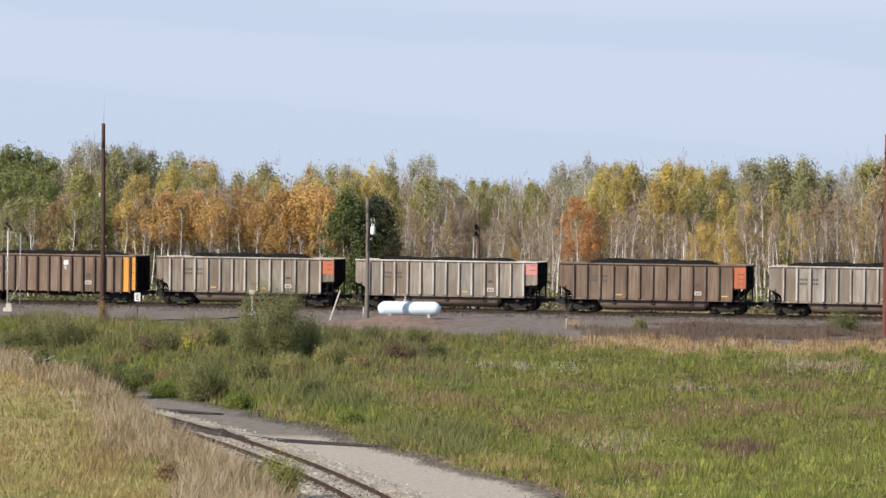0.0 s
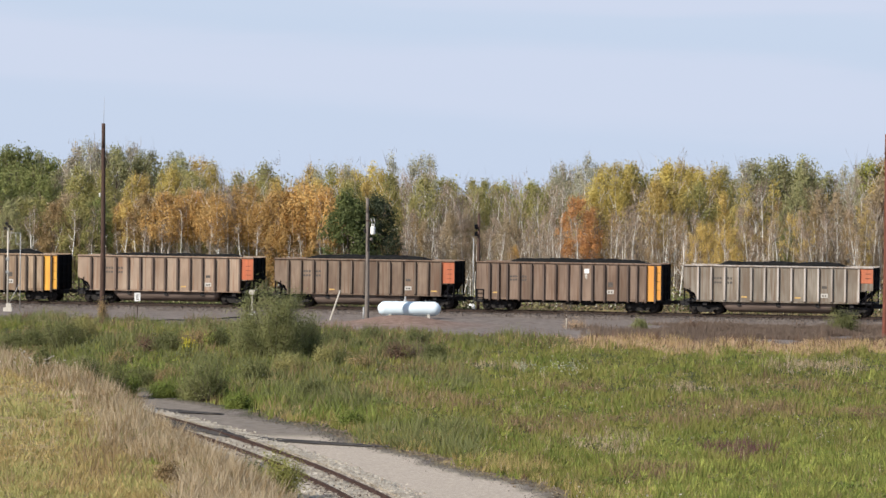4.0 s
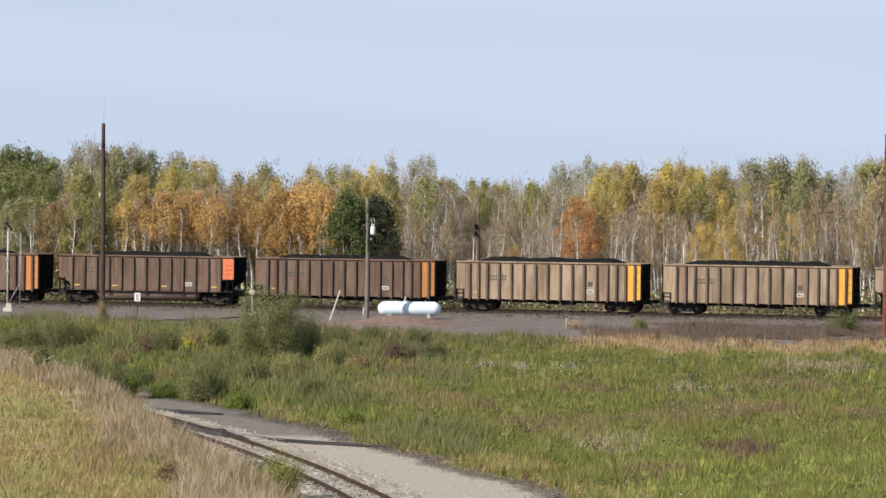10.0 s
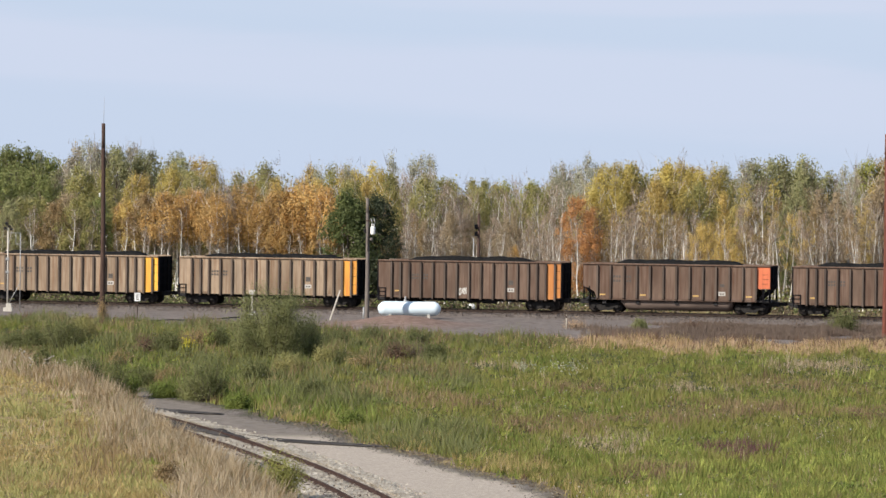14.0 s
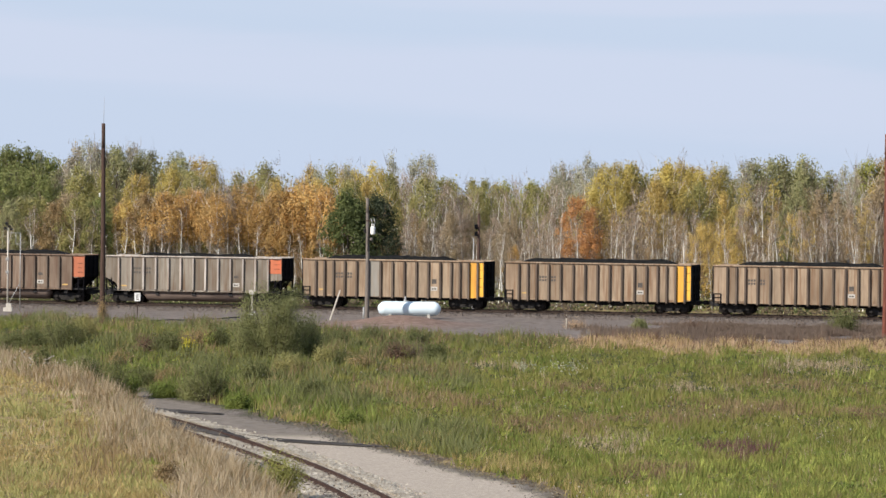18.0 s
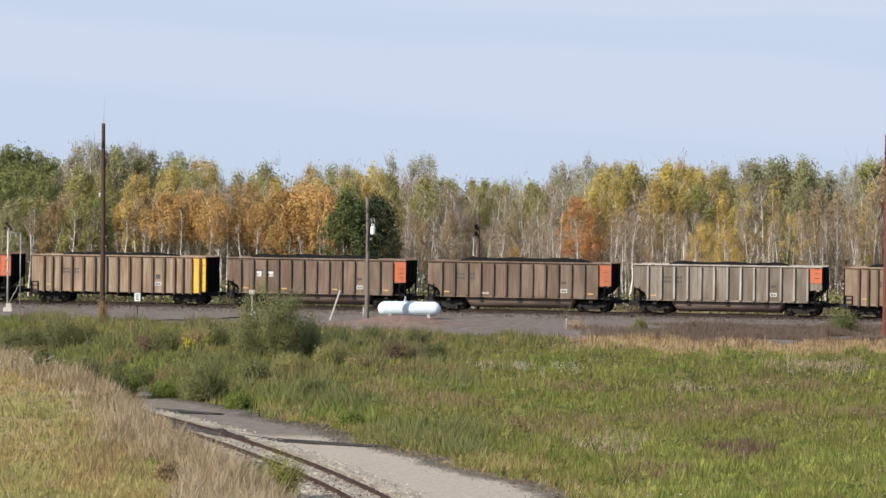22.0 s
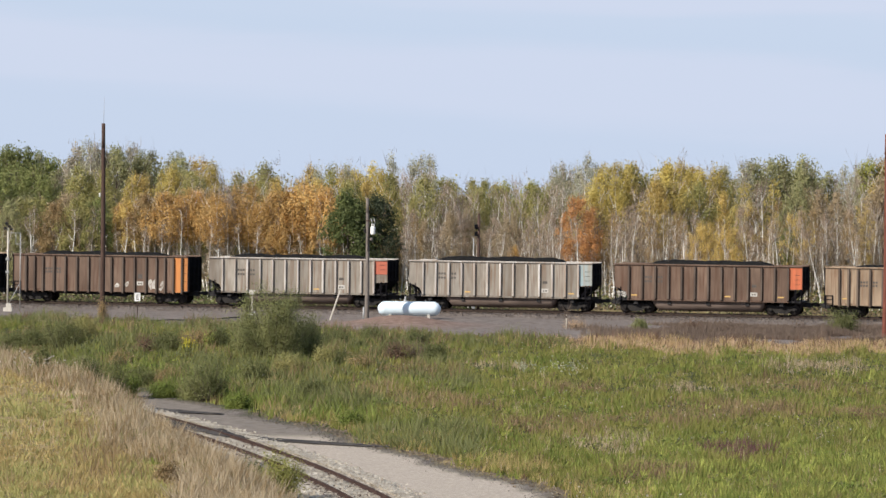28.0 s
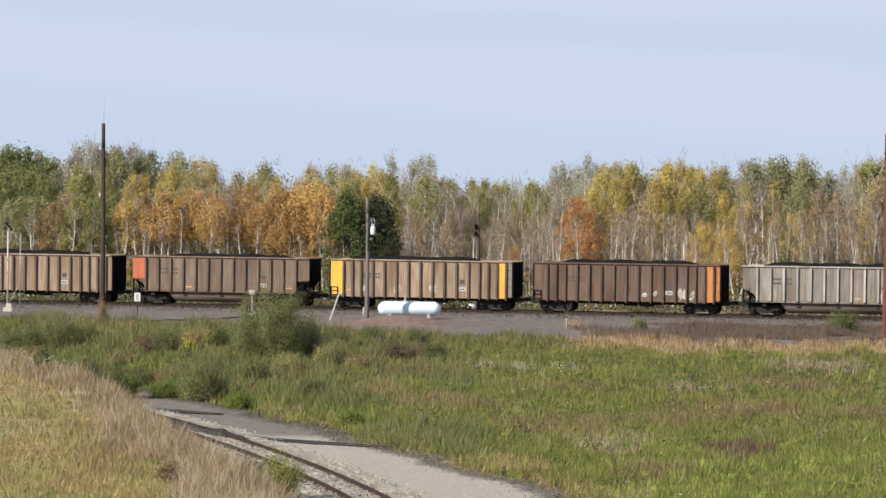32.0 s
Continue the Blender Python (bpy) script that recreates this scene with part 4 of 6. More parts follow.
CARS = [
    ("tub", "silver", "orange", "silver aluminium tub-bellied coal car with a heaped load"),
    ("tub", "brown", "orange", "brown-dusted tub-bellied coal car with a bright orange end panel"),
    ("tub", "silver", "pink", "pale silver tub-bellied coal car with a crimson end panel", ("fade", 2.75)),
    ("tub", "grey", "orange", "grey tub-bellied coal car with a faded orange end panel", ("fade", 2.55)),
    ("flat", "rosy", "marigold", "rosy-brown ribbed coal gondola with a marigold end panel", ("patch", 1.25, 1.62, 2.95, 3.3, "white"), ("scrawl", 1.3, 1.5, 2.5, 2.9)),
    ("tub", "brown", "orange", "brown tub-bellied coal car with an orange end panel"),
    ("tub", "dusty", "orange", "pinkish tan tub-bellied coal car with an orange end panel"),
    ("flat", "tan", "yellow", "tan ribbed coal gondola with a yellow end panel"),
    ("flat", "tan", "yellow", "tan ribbed coal gondola with a bright yellow end panel"),
    ("flat", "dark", "amber", "dark brown ribbed coal gondola with an amber end panel"),
    ("tub", "dark", "orange", "dark brown tub-bellied coal car with an orange end panel"),
    ("flat", "dark", "amber", "dark grimy ribbed coal gondola with an amber end panel", ("scrawl", -0.85, -0.17, 1.1, 1.75)),
    ("flat", "tan", "marigold", "tan ribbed coal gondola with a marigold end panel"),
    ("flat", "tan", "yellow", "tan ribbed coal gondola with a yellow end and heaped coal"),
    ("flat", "tan", "yellow", "tan ribbed coal gondola with a grey patched panel and yellow end", ("patch", -2.0, -1.1, 0.9, 3.6, "primer")),
    ("tub", "grey", "orange", "grey tub-bellied coal car with a dull orange end panel", ("fade", 2.5)),
    ("tub", "brown", "orange", "brown tub-bellied coal car with a faded orange end panel", ("scrawl", -3.0, -2.35, 1.2, 1.42)),
    ("tub", "brown", "orange", "brown tub-bellied coal car with white stencils and orange end", ("patch", -4.8, -4.42, 2.3, 2.68, "white"), ("patch", -3.85, -3.47, 2.3, 2.68, "white")),
    ("flat", "tan", "yellow", "tan ribbed coal gondola with a weathered yellow end panel"),
    ("tub", "dark", "orange", "dark brown tub-bellied coal car with an orange end", ("scrawl", -7.0, -6.3, 1.2, 1.7)),
    ("tub", "silver", "teal", "silver tub-bellied coal car with a pale teal end panel"),
    ("tub", "silver", "red", "pale grey tub-bellied coal car with a dull red end panel", ("fade", 2.6)),
    ("flat", "dark", "amber", "dark brown ribbed coal gondola with white scrawl near its end", ("scrawl", 4.0, 4.7, 1.05, 1.95), ("scrawl", 4.9, 5.25, 1.0, 1.9), ("scrawl", 2.05, 2.35, 1.2, 1.7), ("scrawl", 1.2, 1.6, 1.2, 1.6)),
    ("flat", "tan", "yellow", "tan ribbed coal gondola with yellow panels at both ends", ("rear", "yellow"), ("scrawl", -4.92, -4.45, 1.25, 1.85), ("scrawl", -2.15, -1.57, 1.25, 1.85), ("scrawl", 0.68, 1.2, 1.25, 1.85), ("patch", HALF - 0.44, HALF - 0.02, 1.03, 3.6, "primer")),
    ("tub", "brown", None, "brown tub-bellied coal car with an orange rear panel", ("rear", "orange")),
    ("flat", "tan", None, "tan ribbed coal gondola with plain ends"),
]


TRAIN = []
for number, (kind, paint, panel, label, *more) in enumerate(CARS):
    TRAIN.append(coal_car(kind, paint, panel, label, 100 + number, more))


# ---------------------------------------------------------------- trees
def leaves_at(points, size, rng, flat=0.6, up=0.0):
    """A small four-sided leaf cluster, turned at random, at each point."""
    n = len(points)
    a = rng.normal(size=(n, 3)) + np.array([0, 0, up])
    a /= np.linalg.norm(a, axis=1, keepdims=True)
    b = np.cross(a, rng.normal(size=(n, 3)))
    b /= np.linalg.norm(b, axis=1, keepdims=True)
    s = size * (0.6 + 0.8 * rng.random((n, 1)))
    q = np.stack([points - a * s - b * s * flat * 0.5, points + a * s * 0.4 - b * s * flat, points + a * s + b * s * flat * 0.3, points - a * s * 0.2 + b * s * flat], 1)
    return q.reshape(-1, 3)


def leaf_cards(points, out, size, rng, stray=0.7, flat=0.6):
    """A small leaf at each point, facing roughly the way given."""
    n = len(points)
    face = out / (np.linalg.norm(out, axis=1, keepdims=True) + 1e-9) + rng.normal(size=(n, 3)) * stray
    face /= np.linalg.norm(face, axis=1, keepdims=True)
    a = np.cross(face, rng.normal(size=(n, 3)) + np.array([0, 0, 0.6]))
    a /= np.linalg.norm(a, axis=1, keepdims=True) + 1e-9
    b = np.cross(face, a)
    s = size * (0.6 + 0.8 * rng.random((n, 1)))
    q = np.stack([points - a * s - b * s * flat * 0.5, points + a * s * 0.4 - b * s * flat, points + a * s + b * s * flat * 0.3, points - a * s * 0.2 + b * s * flat], 1)
    return q.reshape(-1, 3)


def twig_tris(starts, ends, width):
    side = np.cross(ends - starts, np.array([0.3, 1.0, 0.1]))
    side /= np.linalg.norm(side, axis=1, keepdims=True) + 1e-9
    return np.stack([starts - side * width, starts + side * width, ends], 1).reshape(-1, 3)


def tree_meshes(kind, seed):
    """Trunk with limbs, twigs and crown of one tree 10 m high."""
    rng = np.random.default_rng(seed)
    spec = {  # crown from, to, radius, clumps, leaves a clump, leaf size, clump size, limbs, trunk radius, twigs
        "aspen": (3.6, 10.0, 1.8, 74, 80, 0.075, 0.42, 14, 0.12, 150),
        "crest": (6.0, 10.0, 1.7, 52, 80, 0.075, 0.4, 14, 0.12, 190),
        "sparse": (4.4, 10.0, 1.35, 42, 40, 0.07, 0.34, 16, 0.115, 240),
        "bare": (3.4, 10.0, 1.3, 30, 14, 0.065, 0.36, 18, 0.11, 360),
        "broad": (1.8, 10.0, 2.2, 100, 88, 0.085, 0.46, 12, 0.13, 160),
        "dense": (0.8, 10.0, 2.3, 170, 100, 0.09, 0.5, 12, 0.16, 60),
        "stem": (4.0, 10.0, 0.75, 14, 14, 0.06, 0.3, 12, 0.1, 200),
        "low": (1.6, 10.0, 2.6, 110, 80, 0.085, 0.46, 12, 0.09, 260),
        "canopy": (5.7, 10.0, 2.3, 70, 76, 0.08, 0.42, 14, 0.1, 320),
    }[kind]
    z0, z1, rad, clumps, per, size, spread, limbs, tr, twigs = spec
    bm = bmesh.new()
    # trunk: a bent tapering stem
    pts, p = [], np.zeros(3)
    lean = rng.normal(0, 0.035, 2)
    nseg = 9
    for k in range(nseg + 1):
        pts.append(p.copy())
        lean = lean * 0.8 + rng.normal(0, 0.055, 2)
        p = p + np.array([lean[0], lean[1], 1.0]) * (9.4 / nseg)
    radii = [tr * (1 - 0.9 * (k / nseg) ** 1.15) for k in range(nseg + 1)]
    for k in range(nseg):
        tube(bm, pts[k], pts[k + 1], radii[k], radii[k + 1], 7, caps=False)
    starts, ends = [], []

    def on_trunk(h):
        f = min(h / 9.4 * nseg, nseg - 1e-3)
        i = int(f)
        return pts[i] + (pts[i + 1] - pts[i]) * (f - i), radii[i]
    tips = []
    for k in range(limbs):
        h = z0 * 0.75 + (8.9 - z0 * 0.75) * (k + rng.random()) / limbs
        a, r = on_trunk(h)
        ang = rng.random() * math.tau
        length = rad * (0.55 + 0.5 * rng.random()) * (1.15 - 0.55 * (h / 10))
        up = 0.75 + 0.7 * rng.random() if kind in ("aspen", "crest", "sparse", "bare", "stem", "canopy") else 0.35 + 0.5 * rng.random()
        m = a + np.array([math.cos(ang) * length * 0.55, math.sin(ang) * length * 0.55, length * up * 0.5])
        e = a + np.array([math.cos(ang) * length, math.sin(ang) * length, length * up * 1.15])
        tube(bm, a, m, max(r * 0.42, 0.016), max(r * 0.26, 0.012), 5, caps=False)
        tube(bm, m, e, max(r * 0.26, 0.016), 0.011, 5, caps=False)
        tips += [(a + m) / 2, m, (m + e) / 2, e]
    tips = np.array(tips)
    trunk = mesh_of("trunk", bm)
    # crown: leaf clumps inside an uneven envelope
    c = []
    while len(c) < clumps:
        f = rng.random()
        z = z0 + (z1 - z0) * f
        if kind in ("dense", "low", "broad"):
            w = rad * (math.sin(math.pi * (0.12 + 0.84 * f)) ** 0.7)
        else:
            w = rad * (math.sin(math.pi * (0.1 + 0.88 * f ** 0.85)) ** 0.9)
        w *= 0.75 + 0.5 * rng.random()
        ang = rng.random() * math.tau
        rr = w * math.sqrt(0.15 + 0.85 * rng.random())
        if kind == "dense" or rng.random() < 0.85:
            c.append((math.cos(ang) * rr, math.sin(ang) * rr, z))
    c = np.array(c)
    stem = np.array([on_trunk(min(z, 9.3))[0][:2] for z in c[:, 2]])
    c[:, :2] += stem
    ball = rng.normal(size=(clumps * per, 3))
    ball /= np.linalg.norm(ball, axis=1, keepdims=True)
    spot = ball * rng.random((clumps * per, 1)) ** 0.45
    pts_l = np.repeat(c, per, axis=0) + spot * spread * 1.65 * np.array([0.85, 0.85, 1.2]) * np.repeat(rng.uniform(0.6, 1.3, (clumps, 1)), per, axis=0)
    pts_l[:, 2] *= 10.0 / np.quantile(pts_l[:, 2], 0.995)
    axis = np.repeat(np.stack([c[:, 0] - stem[:, 0], c[:, 1] - stem[:, 1], (c[:, 2] - (z0 + z1) / 2) * 0.5], -1), per, axis=0)
    crown = from_arrays("crown", leaf_cards(pts_l, ball + 0.45 * axis / rad + np.array([0, 0, 0.3]), size, rng, 0.55), 4, len(pts_l), L_GREEN)
    pick = tips[rng.integers(0, len(tips), twigs)] + rng.normal(0, 0.12, (twigs, 3))
    way = rng.normal(0, 0.45, (twigs, 3)) + np.array([0, 0, 0.75])
    tw = from_arrays("branchwork", twig_tris(pick, pick + way * rng.uniform(0.35, 0.95, (twigs, 1)), 0.014), 3, twigs, TWIG)
    return trunk, crown, tw


TREE_KINDS = {k: [tree_meshes(k, 40 + 7 * i + 31 * j) for i in range(n)] for j, (k, n) in
              enumerate((("aspen", 4), ("sparse", 4), ("bare", 4), ("broad", 3), ("dense", 2), ("low", 3), ("stem", 4), ("crest", 4), ("canopy", 4)))}
TREE_MESH = {}


def tree(kind, x, y, height, leaf, bark, label, wide=1.0, name="tree", rng=random):
    base = new(name)
    v = rng.randrange(len(TREE_KINDS[kind]))
    k = height / 10.0
    base.matrix_basis = pose(x, y, gz(x, y) - 0.05, 0, 0, rng.uniform(0, 360)) @ Matrix.Diagonal((k * wide, k * wide, k, 1))
    for pname, me, mt in zip(("trunk", "crown", "branchwork"), TREE_KINDS[kind][v], (bark, leaf, TWIG)):
        key = (kind, v, pname, mt.name)
        if key not in TREE_MESH:
            c = me.copy()
            c.materials.clear()
            c.materials.append(mt)
            TREE_MESH[key] = c
        ob = part(pname, TREE_MESH[key], None, base)
        if pname == "branchwork":
            tagged(ob, kind="stuff")
    tagged(base, label, "tree", "young birches at the wood's edge" if kind == "stem" else "trees of the autumn wood")
    return base


def view_x(px, y):
    """The x of a place at distance y on a line of sight from the camera's stand; 784 is straight ahead."""
    return (px - 784) / 7150 * y


# the wood's skyline along the view: place, and how high the tops stand there
SKY_X = (-500, 0, 40, 75, 90, 100, 115, 135, 155, 185, 220, 232, 245, 270, 290, 310, 325, 345, 362, 370, 385, 400, 412, 425, 432, 460, 490, 503, 512,
         540, 548, 575, 600, 612, 632, 668, 680, 690, 718, 735, 748, 762, 772, 785, 800, 835, 868, 885, 898, 915, 930, 950, 972, 990, 1003, 1012,
         1030, 1052, 1065, 1085, 1098, 1115, 1132, 1158, 1175, 1220, 1235, 1265, 1280, 1308, 1325, 1345, 1360, 1385, 1415, 1435, 1470, 1505, 1545, 1568, 2100)
SKY_Y = (270, 263, 261, 275, 285, 268, 255, 247, 252, 258, 265, 253, 272, 268, 264, 275, 290, 285, 295, 287, 303, 292, 324, 324, 295, 287, 283, 300, 324,
         315, 292, 300, 289, 310, 296, 288, 272, 305, 308, 280, 275, 295, 310, 305, 318, 320, 322, 328, 315, 315, 322, 315, 310, 292, 290, 310,
         275, 322, 285, 284, 300, 280, 298, 280, 292, 283, 300, 296, 302, 288, 282, 292, 275, 280, 280, 290, 317, 292, 285, 272, 285)


def height_to(px, y, row):
    """Height of a tree at px and distance y whose top stands at the given row of the view."""
    return 10.25 - (row - (px - 784) * 0.011 - 312) * y / 7150 - gz(view_x(px, y), y) + 0.05


def skyline(px, half=0.0):
    """The skyline's row at px, no higher than it stands within half a crown to each side."""
    row = float(np.interp(px, SKY_X, SKY_Y))
    for d in (-half, half):
        row = max(row, float(np.interp(px + d, SKY_X, SKY_Y)) - 7)
    return row


def top_height(px, y):
    drop = np.interp(px, SKY_X, SKY_Y) - (px - 784) * 0.011 - 312
    return 10.25 - drop * y / 7150 - 0.25


def pick(rng, *weighted):
    total = sum(w for w, *_ in weighted)
    r = rng.random() * total
    for w, *what in weighted:
        r -= w
        if r <= 0:
            return what[0]
    return weighted[-1][1]


def plant_wood():
    rng = random.Random(21)
    Y_ASP = ("aspen", L_YELLOW, BIRCH, "yellow-leaved aspen with a pale trunk")
    O_ASP = ("aspen", L_OLIVE, BIRCH, "olive-leaved aspen with a pale trunk")
    O_SPR = ("sparse", L_OLIVE, BIRCH, "thin aspen with few olive leaves")
    Y_SPR = ("sparse", L_YELLOW, BIRCH, "thin aspen with few yellow leaves")
    T_SPR = ("sparse", L_ROSE, BIRCH, "thin birch with a few tan leaves")
    P_SPR = ("sparse", L_PALE, BIRCH, "pale aspen overtopping the wood, few leaves")
    BARE = ("bare", L_ROSE, BIRCH, "nearly bare white-trunked birch")
    GREEN = ("broad", L_GREEN, BARK, "broad green-leaved tree at the wood's edge")
    MOSS = ("broad", L_MOSS, BARK, "broad grey-olive tree in the wood")
    G_ASP = ("aspen", L_GREEN, BARK, "green-leaved aspen in the wood")
    M_ASP = ("aspen", L_MOSS, BARK, "grey-olive aspen in the wood")
    P_ASP = ("aspen", L_ASHEN, BIRCH, "ashen tan aspen with thinning leaves")
    F_TOP = ("crest", L_FRESH, BIRCH, "tall fresh-green aspen with a bare pale stem")
    ORANGE = ("canopy", L_ORANGE, BIRCH, "orange-crowned tree over bare grey stems")
    OR_LOW = ("low", L_ORANGE, BARK, "orange-leaved tree leafy down to its foot")
    R_TOP = ("canopy", L_RUST, BIRCH, "rusty brown tree over bare grey stems")
    OGOLD = ("canopy", L_GOLD, BIRCH, "dull gold tree over bare grey stems")
    GLOW = ("low", L_MOSS, BARK, "low grey-olive tree at the wood's edge")
    TAN = ("low", L_BROWN, BARK, "low tan-leaved tree at the wood's edge")
    DUSK = ("low", L_RUST, BARK, "low rusty brown tree at the wood's edge")
    R_SPR = ("sparse", L_RUST, BIRCH, "thin birch with rusty brown leaves")
    G_SPR = ("sparse", L_GOLD, BIRCH, "thin birch with dull golden leaves")
    OLOW = ("low", L_OLIVE, BARK, "low olive-leaved tree at the wood's edge")
    YLOW = ("low", L_GOLD, BARK, "low broad tree with dull golden leaves")
    O_TOP = ("crest", L_OLIVE, BIRCH, "tall olive-crowned aspen with a bare pale stem")
    Y_TOP = ("crest", L_YELLOW, BIRCH, "tall yellow-crowned aspen with a bare pale stem")
    T_ASP = ("aspen", L_BROWN, BIRCH, "aspen with withered tan leaves")
    GOLD = ("aspen", L_GOLD, BIRCH, "dull gold aspen with a pale trunk")

    def put(w, px, y, row, wide):
        tree(w[0], view_x(px, y), y, height_to(px, y, row), w[1], w[2], w[3], wide, rng=rng)

    def along(table, px):
        return next(choice for end, *choice in table if px < end)
    # rear row carries the skyline: up to which place, what grows, and how broad
    rear = ((62, (1, GREEN)), (95, (2, GREEN), (1, P_SPR)), (180, (4, P_ASP), (1, P_SPR)), (214, (1, M_ASP)), (248, (2, P_ASP), (1, P_SPR)),
            (322, (3, M_ASP), (1, O_ASP)), (374, (4, GOLD), (1, Y_ASP)), (410, (1, BARE)), (428, ()), (503, (3, O_ASP), (1, GOLD)), (522, (1, BARE)),
            (582, (2, GOLD), (1, P_SPR)), (690, (3, O_ASP), (2, Y_ASP), (1, P_SPR)), (728, (1, BARE)), (766, (2, P_SPR), (1, O_SPR)), (888, (5, O_TOP), (1, Y_TOP), (1, O_SPR)),
            (922, (2, BARE), (1, P_SPR)), (970, (1, F_TOP)), (1056, (2, P_SPR), (2, BARE)), (1180, (5, Y_TOP), (1, O_TOP)), (1290, (3, Y_TOP), (2, OGOLD), (1, O_TOP)),
            (1345, (1, P_SPR), (1, BARE)), (1462, (3, MOSS), (1, M_ASP)), (1486, (1, BARE)), (1526, (2, P_ASP), (1, P_SPR)), (1900, (2, F_TOP), (1, G_ASP), (1, GOLD)))
    px = -150.0
    while px < 1720:
        y = 311 - view_x(px, 372) * math.tan(TH) + rng.uniform(52, 66)
        choice = along(rear, px)
        thin = False
        if choice[0]:
            w = pick(rng, *choice)
            thin = w[0] in ("sparse", "bare")
            wide = rng.uniform(0.6, 0.8) if thin else rng.uniform(0.8, 1.05)
            put(w, px, y, skyline(px, 5 if thin else 24) + rng.uniform(-3, 5), wide)
        px += rng.uniform(8, 13) if thin else rng.uniform(15, 23)
    # middle row: how far below the skyline its tops stand
    middle = ((60, 34, (1, GREEN)), (118, 30, (3, GREEN), (1, M_ASP)), (175, 62, (2, O_ASP), (1, G_ASP)), (205, 50, (1, M_ASP), (1, O_ASP)), (262, 40, (3, GOLD), (1, Y_ASP)),
              (312, 28, (3, Y_ASP), (1, GOLD)), (374, 18, (2, GOLD), (1, O_ASP)), (430, 22, (2, BARE), (1, T_SPR)), (520, 30, (2, O_ASP), (2, GOLD)), (582, 24, (2, GOLD), (1, T_ASP)),
              (700, 22, (2, O_ASP), (1, GOLD)), (990, 16, (5, BARE), (2, T_SPR), (1, O_TOP)), (1050, 40, (2, BARE), (1, O_SPR)), (1120, 24, (4, Y_ASP), (1, BARE)), (1180, 40, (3, BARE), (1, GOLD)),
              (1240, 26, (3, Y_TOP), (2, O_TOP), (1, BARE)), (1370, 38, (2, GOLD), (2, BARE), (2, O_SPR), (1, Y_SPR)), (1440, 60, (2, R_SPR), (1, M_ASP), (1, O_SPR), (1, G_SPR)), (1540, 30, (2, R_SPR), (2, T_ASP), (1, G_SPR), (1, BARE)), (1900, 40, (3, T_ASP), (1, T_SPR)))
    px = -140.0
    while px < 1710:
        y = 311 - view_x(px, 355) * math.tan(TH) + rng.uniform(37, 50)
        below, *choice = along(middle, px)
        w = pick(rng, *choice)
        put(w, px, y, max(skyline(px, 12) + below * rng.uniform(0.7, 1.3), 292), rng.uniform(0.7, 0.95))
        px += rng.uniform(9, 14) if w[0] in ("sparse", "bare") else rng.uniform(16, 24)
    # front row: where its tops stand
    front = ((40, 352, (2, DUSK), (1, GLOW), (2, OLOW)), (118, 345, (2, DUSK), (1, TAN), (1, GLOW), (3, OLOW)), (178, 348, (2, OLOW), (2, GREEN), (1, DUSK)), (208, 372, (1, GLOW), (1, OLOW), (1, ORANGE)), (250, 352, (3, ORANGE), (1, YLOW)),
             (325, 340, (6, ORANGE), (1, R_TOP), (1, T_SPR)), (430, 332, (6, ORANGE), (1, R_TOP), (1, T_SPR)), (470, 356, (3, ORANGE), (2, OR_LOW)), (515, 347, (2, ORANGE), (3, OR_LOW)), (582, 330, (2, ORANGE), (3, OR_LOW), (1, OGOLD)), (700, 420, (1, DUSK)),
             (985, 375, (2, BARE), (3, T_SPR), (2, T_ASP), (1, R_SPR)), (1062, 400, (1, BARE)), (1236, 370, (3, BARE), (2, T_SPR), (2, R_SPR)), (1305, 392, (1, YLOW)), (1372, 366, (2, G_SPR), (1, BARE), (1, R_SPR), (1, T_SPR)), (1900, 366, (3, R_SPR), (1, T_ASP), (2, BARE), (2, G_SPR), (2, T_SPR)))
    px = -120.0
    while px < 1700:
        y = 311 - view_x(px, 342) * math.tan(TH) + rng.uniform(28, 36)
        row, *choice = along(front, px)
        w = pick(rng, *choice)
        put(w, px, y, row + rng.uniform(-9, 14), rng.uniform(0.9, 1.2) if w is ORANGE else rng.uniform(0.65, 0.9))
        px += rng.uniform(10, 18) if w[0] in ("sparse", "bare") else rng.uniform(10, 16) if w[0] == "canopy" else rng.uniform(17, 25)
    put(("low", L_RUSSET, BARK, "low russet-leaved tree before the wood"), 1027, 336, 350, 0.84)
    put(("low", L_RUSSET, BARK, "low russet-leaved tree before the wood"), 1040, 340, 372, 0.5)
    put(("low", L_DARK, BARK, "low dark green tree before the wood"), 1400, 334, 408, 0.9)
    for px, row in ((914, 436),):
        put(("low", L_ORANGE, BARK, "small orange-leaved sapling before the wood"), px, 334, row, 0.75)
    # pale spires above the crowns
    for px, row in ((735, 282), (748, 274), (680, 272), (990, 293), (1003, 290), (1030, 275), (1040, 290), (548, 292), (600, 289), (1325, 282)):
        y = 311 - view_x(px, 372) * math.tan(TH) + rng.uniform(46, 56)
        put(P_SPR, px, y, row, rng.uniform(0.5, 0.7))
    # slender white stems along the wood's edge
    px = -60.0
    while px < 1640:
        dense = 0.75 if 690 < px < 985 or 1060 < px < 1240 else 1.4
        y = 311 - view_x(px, 340) * math.tan(TH) + rng.uniform(22, 36)
        tree("stem", view_x(px, y), y, top_height(px, y) * rng.uniform(0.45, 0.72), L_ROSE, BIRCH, "slender white-stemmed young birch, nearly leafless", rng.uniform(0.8, 1.2), "young_birch", rng)
        px += rng.uniform(4, 12) * dense
    # the round dark tree beyond the line
    tree("dense", view_x(620, 335), 335, 9.3, L_DARK, BARK, "round dark green broadleaf tree before the wood", 1.05, rng=rng)
